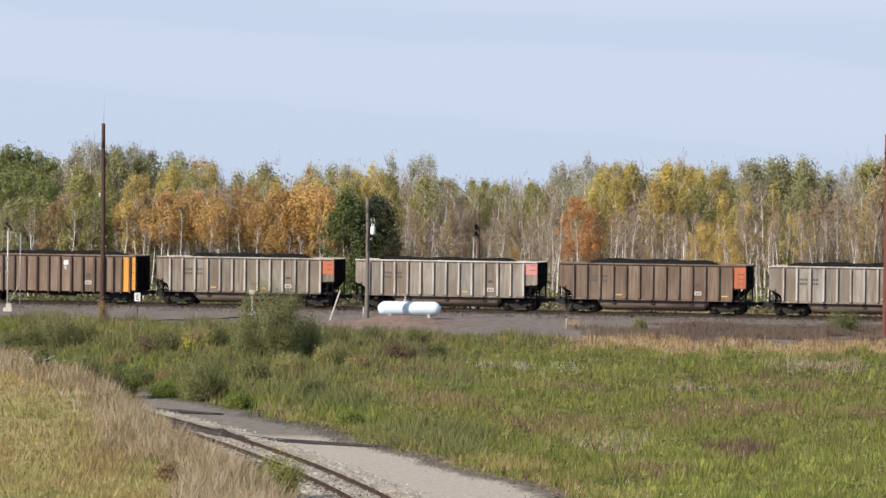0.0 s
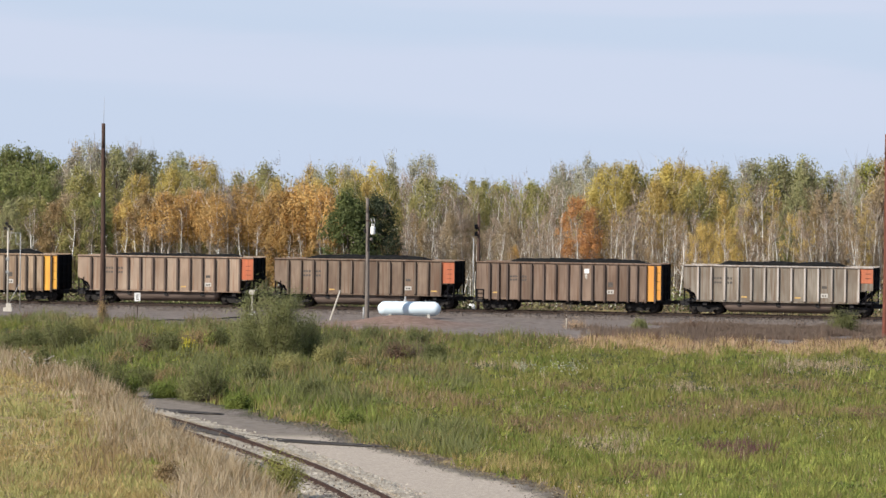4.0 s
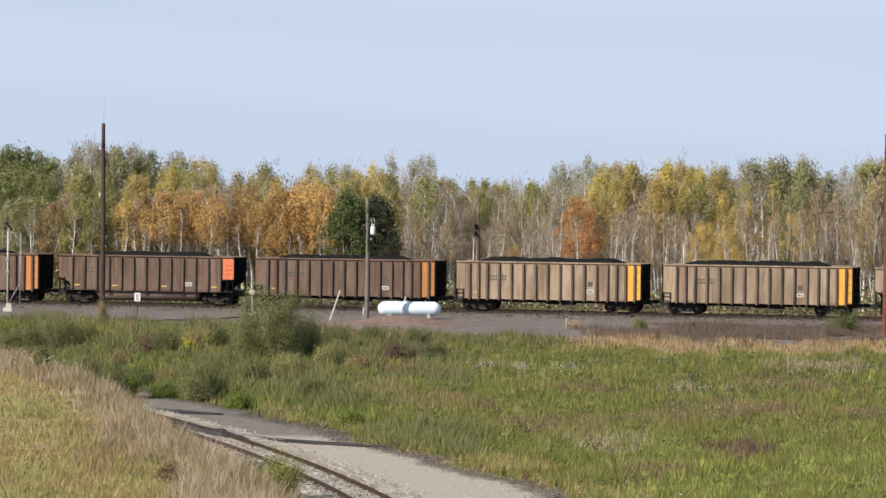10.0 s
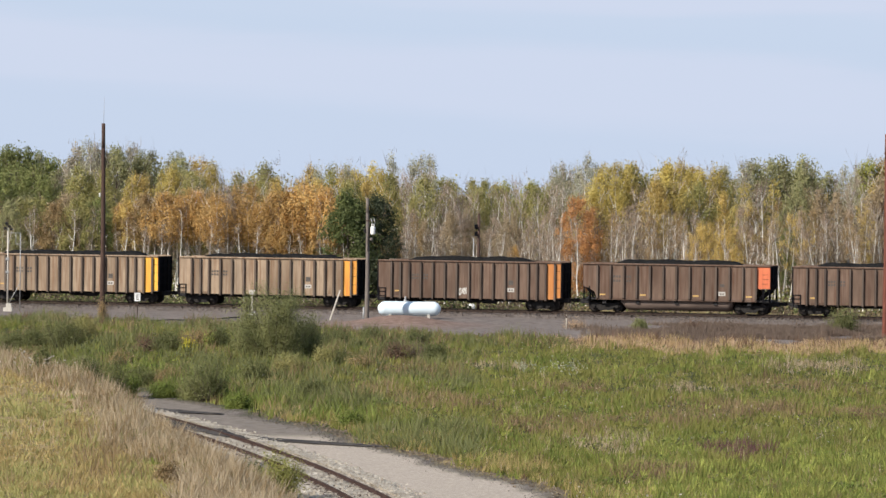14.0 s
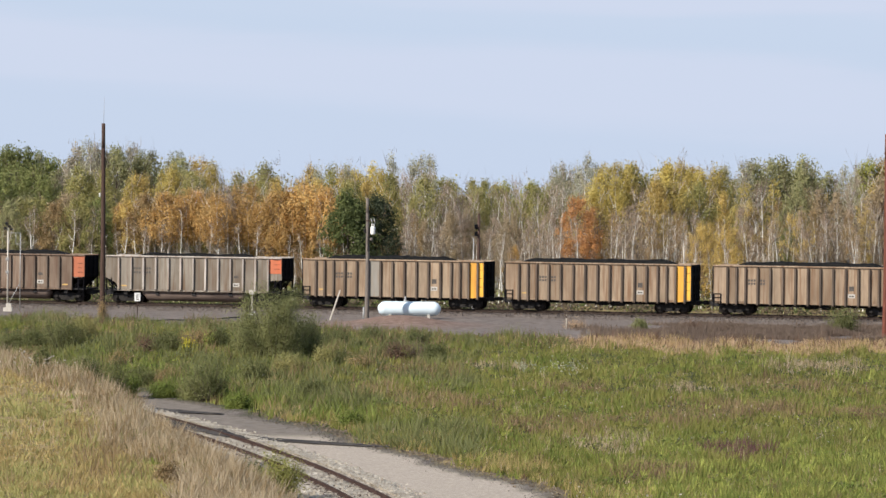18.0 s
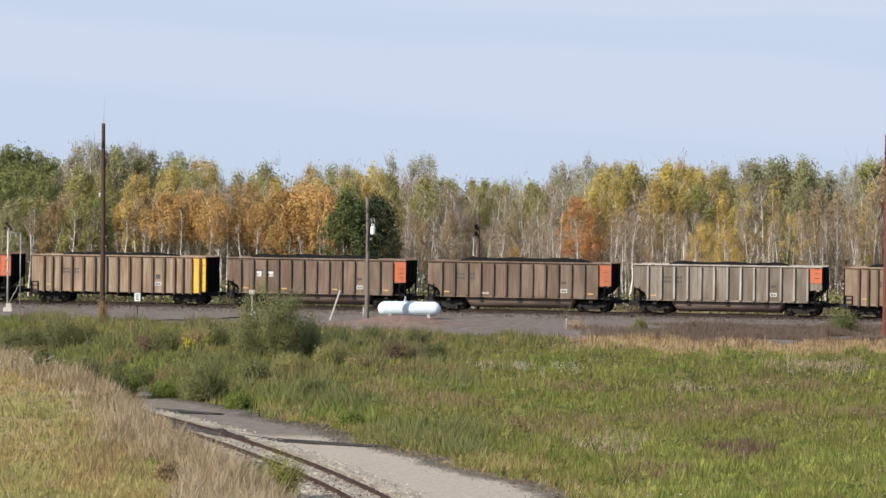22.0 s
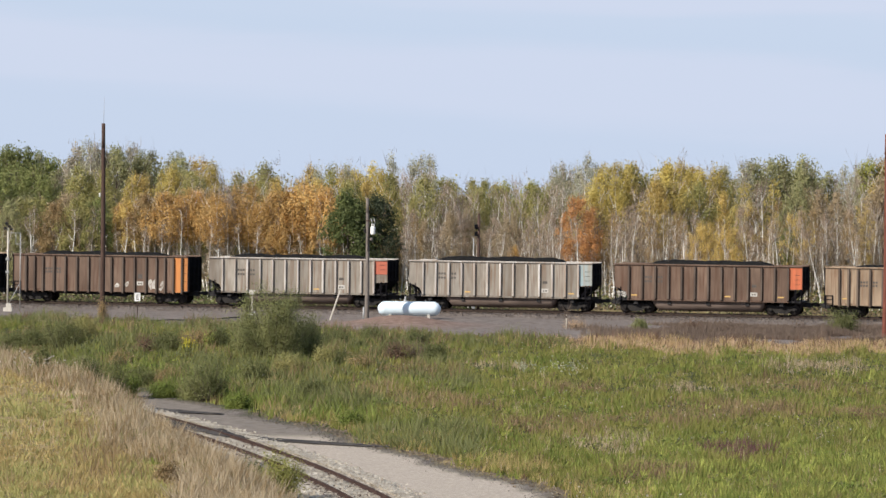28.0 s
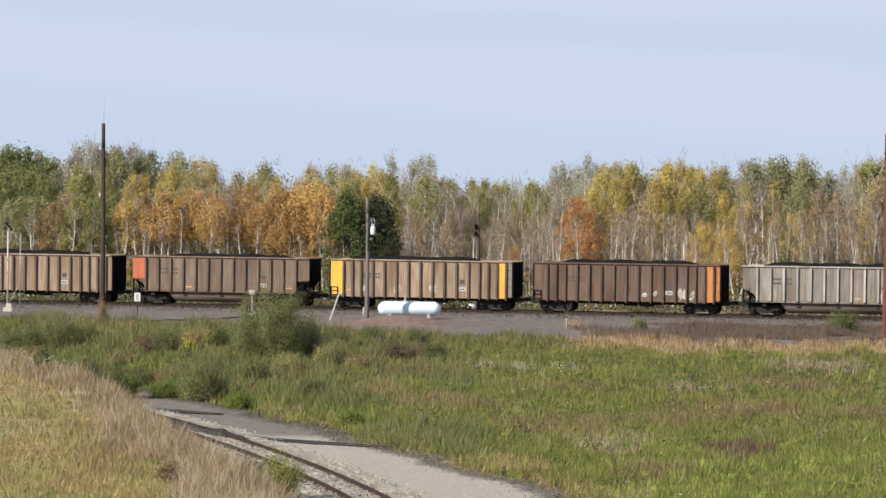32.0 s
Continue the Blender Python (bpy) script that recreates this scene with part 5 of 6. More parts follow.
    tree("dense", view_x(670, 335.5), 335.5, 9.0, L_BLACK, BARK, "blackish green tree grown into its lighter neighbour", 0.95, rng=rng)


plant_wood()


def scatter_leaves(name, label, centres, spread, per, size, material, seed, category, extra_z=0.0, kind="stuff"):
    rng = np.random.default_rng(seed)
    c = np.repeat(np.asarray(centres, float), per, axis=0)
    pts = c + rng.normal(0, 1, c.shape) * np.asarray(spread)
    pts[:, 2] = np.maximum(pts[:, 2], ground_z(pts[:, 0], pts[:, 1]) + 0.03)
    me = from_arrays(name, leaves_at(pts, size, rng), 4, len(pts), material)
    return tagged(part(name, me, None), label, category, kind=kind)


def wood_floor():
    """Brush under the trees and the deep wood behind them."""
    rng = np.random.default_rng(31)
    for mt, count, seed, n0, n1, top in ((L_OLIVE, 200, 1, -40, -22, 1.4), (L_DUSK, 300, 6, -46, -30, 2.6), (L_GREEN, 260, 2, -36, -18, 1.3), (L_BROWN, 420, 3, -48, -24, 2.6), (L_DUSK, 160, 4, -24, -9, 0.7), (L_DARK, 170, 5, -22, -7, 1.0), (L_MOSS, 160, 7, -24, -10, 1.0), (L_DUSK, 300, 8, -22, -8, 0.9)):
        u, n = rng.uniform(-75, 75, count), rng.uniform(n0, n1, count)
        x, y = u * TC - n * TS, 311 - u * TS - n * TC
        z = ground_z(x, y) + rng.uniform(0.2, top, count)
        scatter_leaves("underbrush", "tangled autumn brush under the trees", np.stack([x, y, z], -1), (0.6, 0.6, 0.4), 34, 0.13, mt, 50 + seed, "underbrush")
    for mt, count, seed, n0, n1, lo, hi in ((L_DUSK, 2000, 7, -105, -68, 0.05, 0.8), (L_OLIVE, 2200, 8, -110, -70, 0.45, 0.93), (L_DUSK, 900, 9, -66, -52, 0.05, 0.55)):
        n = rng.uniform(n0, n1, count)
        px = rng.uniform(-550, 2150, count)
        x = (px - 784) / 7150 * 385
        y = (311 - n / TC) - x * math.tan(TH)
        x = (px - 784) / 7150 * y
        z = ground_z(x, y) + top_height(px, y) * rng.uniform(lo, hi, count)
        scatter_leaves("far_wood", "deep autumn wood behind the first trees", np.stack([x, y, z], -1), (0.7, 0.7, 0.45), 26, 0.13, mt, 60 + seed, "woodland")
    # upright grey stems and twigs between the trunks
    for mt, count, seed in ((L_RUST, 420, 11), (L_BROWN, 520, 12), (L_OLIVE, 300, 13)):
        u, n = rng.uniform(-75, 75, count), rng.uniform(-58, -28, count)
        x, y = u * TC - n * TS, 311 - u * TS - n * TC
        z = ground_z(x, y) + rng.uniform(2.5, 6.2, count)
        scatter_leaves("understorey", "thin withered understorey between the trunks", np.stack([x, y, z], -1), (0.55, 0.55, 0.6), 16, 0.075, mt, 60 + seed, "underbrush")
    m = 9000
    u, n = rng.uniform(-75, 75, m), rng.uniform(-62, -26, m)
    x, y = u * TC - n * TS, 311 - u * TS - n * TC
    z = ground_z(x, y) + rng.uniform(0, 6.0, m)
    a = np.stack([x, y, z], -1)
    b = a + np.stack([rng.normal(0, 0.35, m), rng.normal(0, 0.35, m), rng.uniform(0.8, 2.4, m)], -1)
    me = from_arrays("saplings", twig_tris(a, b, 0.018), 3, m, TWIG)
    tagged(part("saplings", me, None), "grey leafless saplings between the trunks", "saplings", kind="stuff")


wood_floor()


# ---------------------------------------------------------------- grass and weeds
def blades(name, label, x, y, height, width, material, seed, lean=0.35, category="grass", tuft=6, spread=0.13):
    """Grass in tufts: each place given carries a tuft of blades, tall or short together."""
    rng = np.random.default_rng(seed)
    keep = rng.random(len(x)) < 1.0 / tuft * 1.05
    x, y = np.repeat(x[keep], tuft), np.repeat(y[keep], tuft)
    n = len(x)
    swell = 0.6 + 0.8 * patchy(x[::tuft], y[::tuft] * 0.5, 1.3, 0.3)
    tall = np.repeat(rng.uniform(0.45, 1.45, keep.sum()) * swell, tuft)
    way = np.repeat(rng.normal(0, lean * 0.6, (keep.sum(), 2)), tuft, axis=0)
    x, y = x + rng.normal(0, spread, n), y + rng.normal(0, spread, n)
    z = ground_z(x, y)
    base = np.stack([x, y, z - 0.02], -1)
    ang = rng.uniform(0, math.tau, n)
    side = np.stack([np.cos(ang), np.sin(ang) * 0.6, np.zeros(n)], -1) * (width * rng.uniform(0.6, 1.5, n))[:, None]
    h = height * tall * rng.uniform(0.6, 1.2, n)
    tip = base + np.stack([(0.03 + way[:, 0] + rng.normal(0, lean * 0.6, n)) * h, (way[:, 1] + rng.normal(0, lean * 0.6, n)) * h, h], -1)
    me = from_arrays(name, np.stack([base - side, base + side, tip], 1).reshape(-1, 3), 3, n, material)
    return tagged(part(name, me, None), label, category, kind="stuff")


def patchy(x, y, s, k):
    return 0.5 + 0.25 * (np.sin(x * s + 2.1 * np.sin(y * s * 0.37 + k)) + np.sin(y * s * 0.45 + 1.7 * np.sin(x * s * 0.6 + 2 * k) + k))


def field_points(count, seed, y0=140, y1=300):
    """Places over the open field that the view covers, denser near by."""
    rng = np.random.default_rng(seed)
    y = 1.0 / rng.uniform(1.0 / y1, 1.0 / y0, count)
    x = rng.uniform(-1, 1, count) * (0.125 * y + 3)
    return x, y, rng


def sow():
    # green turf of the field between spur and yard
    x, y, r = field_points(420000, 1)
    d, n = x - spur_x(y), rail_n(x, y)
    right = (d > road_edge(y) + 1.0 + 0.4 * np.sin(y * 0.35) + 0.5 * patchy(x, y, 1.3, 0.5) + r.normal(0, 0.35, len(x))) & (n > yard_edge(x) + 1 + 7 * smooth((x - 6) / 5) + r.normal(0, 1.3, len(x)))
    tone = patchy(x, y, 0.22, 0.4) + 0.35 * (patchy(x, y, 0.9, 1.9) - 0.5) + r.normal(0, 0.12, len(x)) + 0.25 * smooth((-x - 3) / 6)

    def drift(*spots):
        """1 in the middle of each patch (x, y, half width, half depth), fading to 0 at its ragged edge."""
        most = np.zeros(len(x))
        for cx, cy, rx, ry in spots:
            k = np.hypot((x - cx) / rx, (y - cy) / ry) + 0.35 * (patchy(x, y * 0.4, 1.7, cx) - 0.5)
            most = np.maximum(most, smooth(1.35 - k))
        return most
    amber = drift((-8.2, 213, 1.4, 4.0))
    straw = drift((-6.1, 222, 1.0, 3.0), (7.9, 189, 2.0, 8), (22.9, 245, 3.5, 6), (14.2, 227, 3.0, 3), (3.3, 242, 2.2, 3))
    brown_d = drift((15.4, 212.5, 4.4, 7), (5.6, 200, 2.6, 7), (8.9, 172, 1.6, 6), (6.9, 226, 2.2, 4), (20, 230, 4, 6), (-1, 236, 2.5, 5), (10.5, 206, 4.5, 4), (23, 210, 4, 5), (1, 214, 3, 4))
    purple = drift((13.4, 185, 1.7, 6), (-2.6, 262, 1.8, 6))
    roll = r.random(len(x))
    g = right & (roll > 0.75 * np.maximum(straw, np.maximum(np.maximum(brown_d * 0.7, amber), purple)))
    blades("field_grass", "rough green meadow grass", x[g], y[g], 0.34, 0.03, G_GREEN, 11)
    lush = right & (patchy(x, y, 0.5, 2.7) + 0.4 * smooth((x - 4) / 8) * smooth((200 - y) / 20) > 0.6) & (r.random(len(x)) < 0.45) & (straw + purple < 0.3)
    blades("lush_grass", "lush bright green grass tufts in the meadow", x[lush], y[lush], 0.36, 0.034, G_LUSH, 22)
    seedy = right & (r.random(len(x)) < 0.035 + 0.6 * brown_d)
    blades("seeding_grass", "brown seeding grass drifting over the meadow", x[seedy], y[seedy], 0.42, 0.022, G_SEEDY, 23)
    rank = right & (tone > 0.16) & (x < 2) & (patchy(x, y, 0.4, 4.1) > 0.5) & (r.random(len(x)) < 0.5)
    blades("rank_weeds", "rank green weeds below the shrubs", x[rank], y[rank], 0.65, 0.036, B_GREEN, 19, 0.5, "weeds", 9, 0.25)
    rank2 = right & (x < -3) & (y < 262) & (patchy(x, y, 0.6, 0.9) > 0.42) & (d > road_edge(y) + 0.9) & (amber < 0.2) & (r.random(len(x)) < 0.34)
    near = rank2 & (d < road_edge(y) + 5)
    back = rank2 & (d >= road_edge(y) + 5)
    blades("leafy_weeds", "tall leafy green weeds along the road", x[near], y[near], 0.65, 0.045, G_LUSH, 24, 0.4, "weeds", 8, 0.22)
    blades("dull_weeds", "dull green weeds between the shrubs", x[back], y[back], 0.55, 0.05, B_GREEN, 45, 0.5, "weeds", 9, 0.25)
    brown = right & (x < 1) & (y > 214) & (patchy(x, y, 0.7, 2.9) > 0.5) & (r.random(len(x)) < 0.25)
    blades("brown_weeds", "red-brown dying weeds among the shrubs", x[brown], y[brown], 0.6, 0.03, G_SEEDY, 26, 0.4, "weeds", 8, 0.2)
    side = right & (d < road_edge(y) + 3.0 + 1.2 * np.sin(y * 0.4)) & (y < 216) & (r.random(len(x)) < 0.6)
    blades("roadside_grass", "amber dry grass along the road's edge", x[side], y[side], 0.4, 0.025, G_STUBBLE, 25)
    warm = right & (r.random(len(x)) < 0.9 * amber)
    blades("withered_grass", "peach-brown withered grass beside the road", x[warm], y[warm], 0.36, 0.03, G_PEACH, 33)
    q = right & (r.random(len(x)) < 0.03 + 0.6 * straw)
    blades("dry_field_grass", "straw-coloured patches of dry meadow grass", x[q], y[q], 0.4, 0.022, G_DRY, 12)
    w = right & (r.random(len(x)) < 0.012 + 0.22 * brown_d * (patchy(x, y, 0.8, 3.3) > 0.5))
    blades("red_weeds", "patches of red-brown weeds in the meadow", x[w], y[w], 0.42, 0.03, G_RED, 13, category="weeds")
    w = right & (r.random(len(x)) < 0.65 * purple)
    blades("purple_weeds", "clump of purple-red weeds in the meadow", x[w], y[w], 0.5, 0.03, G_PURPLE, 29, category="weeds")
    # broad-leaved herbs among the grass
    herb = right & (r.random(len(x)) < 0.03) & (patchy(x, y, 0.7, 0.2) > 0.45)
    for name, label, mt, seed, up, per, size in (("field_herbs", "broad-leaved green herbs in the meadow", G_LUSH, 41, 0.22, 9, 0.055), ("dark_herbs", "dark green herbs in the meadow", B_GREEN, 42, 0.16, 9, 0.06)):
        pick_h = herb & (r.random(len(x)) < 0.4)
        c = np.stack([x[pick_h], y[pick_h], ground_z(x[pick_h], y[pick_h]) + up], -1)
        scatter_leaves(name, label, c, (0.16, 0.16, 0.09), per, size, mt, seed, "weeds")
    fresh = right & (r.random(len(x)) < 0.012 + 0.2 * smooth((x - 4) / 5) * smooth((200 - y) / 20) * (patchy(x, y, 0.9, 0.3) > 0.42)) & (purple < 0.2)
    blades("pale_herbs", "yellow-green leafy weeds flecking the meadow", x[fresh], y[fresh], 0.42, 0.05, G_FRESH, 43, 0.4, "weeds", 7, 0.09)
    crest = right & (n < yard_edge(x) + 11) & (x < 9) & (r.random(len(x)) < 0.5)
    blades("crest_weeds", "dark green weeds along the crest of the meadow", x[crest], y[crest], 0.55, 0.04, B_GREEN, 44, 0.4, "weeds", 8, 0.2)
    # dry bank on the camera's side of the spur
    x, y, r = field_points(300000, 2, 105, 245)
    d = x - spur_x(y)
    left = (d < -bank_start(y) - 0.2) & (r.random(len(x)) < smooth((-d - bank_start(y)) / 1.8))
    green = patchy(x, y, 0.35, 2.2) * 0.45 + r.normal(0, 0.1, len(x)) + 0.8 * smooth((-d - bank_start(y) - 4.2 - 1.2 * smooth((y - 178) / 16)) / 3.2) - 0.12
    tall = left & (green < 0.45)
    blades("bank_grass", "tall straw-coloured grass on the bank", x[tall], y[tall], 0.7, 0.026, G_DRY, 14, 0.42, "grass", 8, 0.16)
    dun = tall & (r.random(len(x)) < 0.28 + 0.4 * (patchy(x, y, 0.8, 1.1) > 0.55))
    blades("bank_seed_grass", "grey-brown seeding grass on the bank", x[dun], y[dun], 0.62, 0.028, G_SEEDY, 31, 0.5, "grass", 9, 0.2)
    sap = tall & (r.random(len(x)) < 0.2)
    blades("bank_green_tufts", "green tufts in the bank's straw", x[sap], y[sap], 0.4, 0.032, G_LUSH, 32, 0.5, "grass", 8, 0.15)
    low = left & (green >= 0.45)
    mixed = r.random(len(x))
    sward = 0.12 + 0.7 * smooth((patchy(x, y * 0.5, 0.55, 3.7) - 0.38) / 0.25) + 0.8 * np.exp(-((x + 15.4) / 1.9) ** 2 - ((y - 150) / 9) ** 2)
    a, b = low & (mixed < sward), low & (mixed >= sward)
    blades("bank_turf", "short green turf on the bank", x[a], y[a], 0.26, 0.034, G_TURF, 15, 0.5)
    blades("bank_stubble", "short straw-coloured turf on the bank", x[b], y[b], 0.3, 0.03, G_STUBBLE, 20, 0.5)
    worn = np.exp(-((x + 12.6) / 1.8) ** 2 - ((y - 166) / 13) ** 2)
    c = left & (r.random(len(x)) < 0.012 * (patchy(x, y, 0.5, 0.7) > 0.55) + 0.4 * worn)
    blades("bank_weeds", "grey-brown seeded weeds in the bank's grass", x[c], y[c], 0.6, 0.026, G_SEEDY, 21, category="weeds")
    cx = np.random.default_rng(61)
    sx = np.concatenate([cx.normal(5.1, 0.35, 12), cx.normal(7.4, 0.6, 20)])
    sy = cx.normal(238, 2.2, 32)
    c = np.stack([sx, sy, ground_z(sx, sy) + 0.42], -1)
    scatter_leaves("silvery_weeds", "silvery green weeds in the meadow", c, (0.09, 0.09, 0.14), 7, 0.06, SILVER, 63, "weeds")
    bx = cx.uniform(-22, -16.8, 46)
    by = cx.uniform(200, 210, 46)
    c = np.stack([bx, by, ground_z(bx, by) + 0.75], -1)
    scatter_leaves("bank_seed_heads", "white seed heads on the crest of the bank", c, (0.06, 0.06, 0.08), 3, 0.05, SEED, 62, "wild flowers")
    # tan strip along the yard's edge
    m = 90000
    r = np.random.default_rng(3)
    x = r.uniform(-38, 42, m)
    off = yard_edge(x) + 10 - (8 + 3 * smooth((x - 6) / 4) * smooth((24 - x) / 5)) * r.random(m) ** 1.1
    y = 311 - (off + x * TS) / TC
    keep = ((x > 8.5 + r.normal(0, 2, m)) & (r.random(m) < 0.15 + 0.6 * patchy(x, y, 0.45, 2.2))) | (r.random(m) < 0.04)
    blades("verge_grass", "peach-coloured dry grass along the edge of the yard", x[keep], y[keep], 0.34, 0.025, G_PEACH, 16)
    k3 = keep & (r.random(m) < 0.22)
    blades("verge_stubble", "amber grass along the edge of the yard", x[k3], y[k3] - 1, 0.45, 0.026, G_STUBBLE, 27)
    n2 = 170000
    xw = r.uniform(8, 42, n2)
    yw = 311 - (r.uniform(0, 1, n2) ** 0.8 * (yard_edge(xw) - 9) + 11 + xw * TS) / TC
    kw = (patchy(xw, yw, 0.5, 1.4) > 0.45) & (r.random(n2) < smooth((xw - 8) / 12))
    blades("yard_weeds", "dull mauve weeds spreading over the gravel", xw[kw], yw[kw], 0.38, 0.025, G_MAUVE, 28, category="weeds")
    k2 = r.random(m) < 0.05
    blades("verge_weeds", "red-brown weeds along the edge of the yard", x[k2], y[k2] + 1, 0.6, 0.03, G_RED, 17, category="weeds")
    # white seed heads
    x, y, r = field_points(2600, 4)
    d, n = x - spur_x(y), rail_n(x, y)
    ok = (d > 7) & (n > yard_edge(x) + 3) & (patchy(x, y, 0.25, 5.0) > 0.55)
    c = np.stack([x[ok], y[ok], ground_z(x[ok], y[ok]) + 0.4], -1)
    scatter_leaves("seed_heads", "pale seed heads among the grass", c, (0.05, 0.05, 0.05), 2, 0.04, SEED, 18, "wild flowers")


sow()


# ---------------------------------------------------------------- shrubs
def shrub(name, label, x, y, wide, high, leaf, seed, per=30, size=0.09, deep=0.8):
    """Many stems fanning out of one root, with leaf clumps along them."""
    rng = np.random.default_rng(seed)
    base = new(name)
    base.matrix_basis = pose(x, y, gz(x, y) - 0.05)
    bm = bmesh.new()
    clumps = []
    stems = int(16 + wide * 7)
    for k in range(stems):
        ang, out = rng.random() * math.tau, math.sqrt(rng.random())
        top = np.array([math.cos(ang) * out * wide / 2, math.sin(ang) * out * wide / 2 * deep, high * (0.45 + 0.58 * rng.random()) * (1.05 - 0.3 * out ** 2)])
        foot = np.array([top[0] * 0.25, top[1] * 0.25, 0])
        mid = foot + (top - foot) * 0.5 + np.array([top[0] * 0.1, top[1] * 0.1, high * 0.06])
        tube(bm, foot, mid, 0.025, 0.015, 5, caps=False)
        tube(bm, mid, top, 0.015, 0.004, 5, caps=False)
        for f in np.linspace(0.25, 1.0, 6):
            clumps.append(foot + (top - foot) * f + rng.normal(0, 0.12, 3))
    tagged(part("branchwork", bm, BARK, base), kind="stuff")
    c = np.repeat(np.array(clumps), per, axis=0)
    pts = c + rng.normal(0, 0.12 + 0.03 * wide, c.shape) * np.array([1, 1, 1.3])
    pts[:, 2] = np.maximum(pts[:, 2], 0.03)
    part("foliage", from_arrays("foliage", leaf_cards(pts, (pts - c) + pts * np.array([0.25, 0.25, 0.12]) + np.array([0, 0, 0.1]), size, rng, 0.4, 0.45), 4, len(pts), leaf), None, base)
    return tagged(base, label, "shrub", "shrubs of the field")


def shrubs():
    shrub("shrub", "large grey-green willow shrub in the field", view_x(490, 246), 246, 5.0, 4.5, B_WILLOW, 1, 120, 0.046)
    shrub("shrub", "grey-green willow shrub beside the large one", view_x(438, 248), 248, 2.4, 3.7, B_WILLOW, 2, 50, 0.05)
    shrub("shrub", "grey-green willow shrub beside the large one", view_x(545, 249), 249, 2.2, 2.6, B_WILLOW, 3, 50, 0.05)
    for i, (px, y, w, h, lf) in enumerate(((112, 265, 3.2, 2.5, B_WILLOW), (70, 268, 2.2, 1.5, B_GREEN), (20, 270, 1.8, 1.2, B_GREEN), (150, 268, 1.6, 1.3, L_OLIVE),
                                           (196, 227, 2.3, 2.6, B_GREEN), (228, 229, 1.4, 1.3, G_LUSH), (368, 225, 2.6, 2.7, B_GREEN), (340, 227, 1.4, 1.4, B_WILLOW),
                                           (292, 229, 1.8, 0.9, G_LUSH), (425, 219, 1.5, 0.8, G_LUSH),
                                           (1495, 282, 2.6, 1.5, B_GREEN), (1135, 286, 0.9, 0.6, B_WILLOW), (150, 236, 2.2, 1.9, B_GREEN), (600, 258, 1.8, 1.0, B_GREEN),
                                           (300, 254, 2.4, 1.1, B_GREEN), (352, 257, 2.4, 1.4, L_RUST), (385, 257, 1.6, 1.4, B_GREEN), (270, 256, 2.2, 1.0, G_RED),
                                           (492, 159, 2.0, 1.7, L_FRESH), (455, 164, 1.0, 1.0, B_GREEN), (625, 203, 1.3, 0.7, G_LUSH), (708, 246, 2.0, 1.3, G_RED), (738, 247, 1.5, 1.2, G_MAUVE), (690, 248, 1.4, 1.0, B_GREEN),
                                           (740, 262, 1.6, 0.8, B_GREEN), (660, 262, 1.6, 0.9, B_GREEN),
                                           (252, 240, 2.0, 1.2, B_GREEN), (300, 239, 1.6, 1.0, L_RUST), (455, 233, 1.8, 1.0, B_GREEN), (520, 235, 2.0, 0.9, L_OLIVE), (585, 241, 2.0, 1.0, L_OLIVE), (640, 238, 1.6, 0.9, L_RUST),
                                           (555, 223, 1.6, 0.8, B_GREEN), (770, 250, 1.6, 0.8, B_GREEN), (60, 262, 2.0, 1.1, L_RUST), (215, 252, 1.6, 0.9, L_RUST),
                                           (184, 289.5, 0.55, 1.7, L_RUST), (1022, 287, 1.7, 0.7, G_PEACH), (1230, 283, 1.4, 0.6, G_RED), (1420, 283, 1.8, 0.7, G_MAUVE), (1300, 284, 1.4, 0.6, G_MAUVE), (300, 148, 0.4, 0.65, G_SEEDY), (150, 201, 0.7, 1.3, B_WILLOW), (76, 206, 0.5, 1.2, B_GREEN), (163, 199, 0.5, 1.1, B_GREEN))):
        names = {L_RUST: "tangle of rusty brown weeds on rough ground", G_MAUVE: "dull mauve weed clump in rough grass", G_PEACH: "withered peach-coloured weed clump on the gravel", G_SEEDY: "brown seeding weed clump in the grass", G_RED: "red-brown weedy shrub in the rough grass", G_LUSH: "bright green leafy weed clump in the grass",
                 L_OLIVE: "olive weedy shrub in the rough grass", L_FRESH: "yellow-green leafy shrub beside the spur track", B_WILLOW: "grey-green willow weed beside the gravel"}
        shrub("shrub", names.get(lf, "low grey-green shrub in the rough grass"), view_x(px, y), y, w, h, lf, 10 + i, 7 if lf in (G_PEACH, G_MAUVE) else 14 if lf in (L_RUST, G_RED) else 44, 0.044)
    for i, (px, y) in enumerate(((335, 253), (372, 256))):
        shrub("goldenrod", "clump of bright yellow goldenrod", view_x(px, y), y, 0.45, 1.2, FLOWER if i == 0 else G_FRESH, 70 + i, 3, 0.06)
    # a dead sapling before the line
    base = new("dead_sapling")
    x, y = view_x(1003, 288), 288
    base.matrix_basis = pose(x, y, gz(x, y) - 0.05)
    rng = random.Random(9)
    bm = bmesh.new()
    tube(bm, (0, 0, 0), (0.05, 0, 1.1), 0.05, 0.035, 6, caps=False)
    for k in range(16):
        h, ang, ln = rng.uniform(0.4, 1.3), rng.uniform(0, math.tau), rng.uniform(0.4, 1.0)
        tube(bm, (0.04, 0, min(h, 1.1)), (math.cos(ang) * ln * 0.7, math.sin(ang) * ln * 0.7, h + ln * 1.0), 0.018, 0.004, 5, caps=False)
    part("branchwork", bm, BARK, base)
    tagged(base, "dead grey sapling with bare twigs", "sapling")


shrubs()


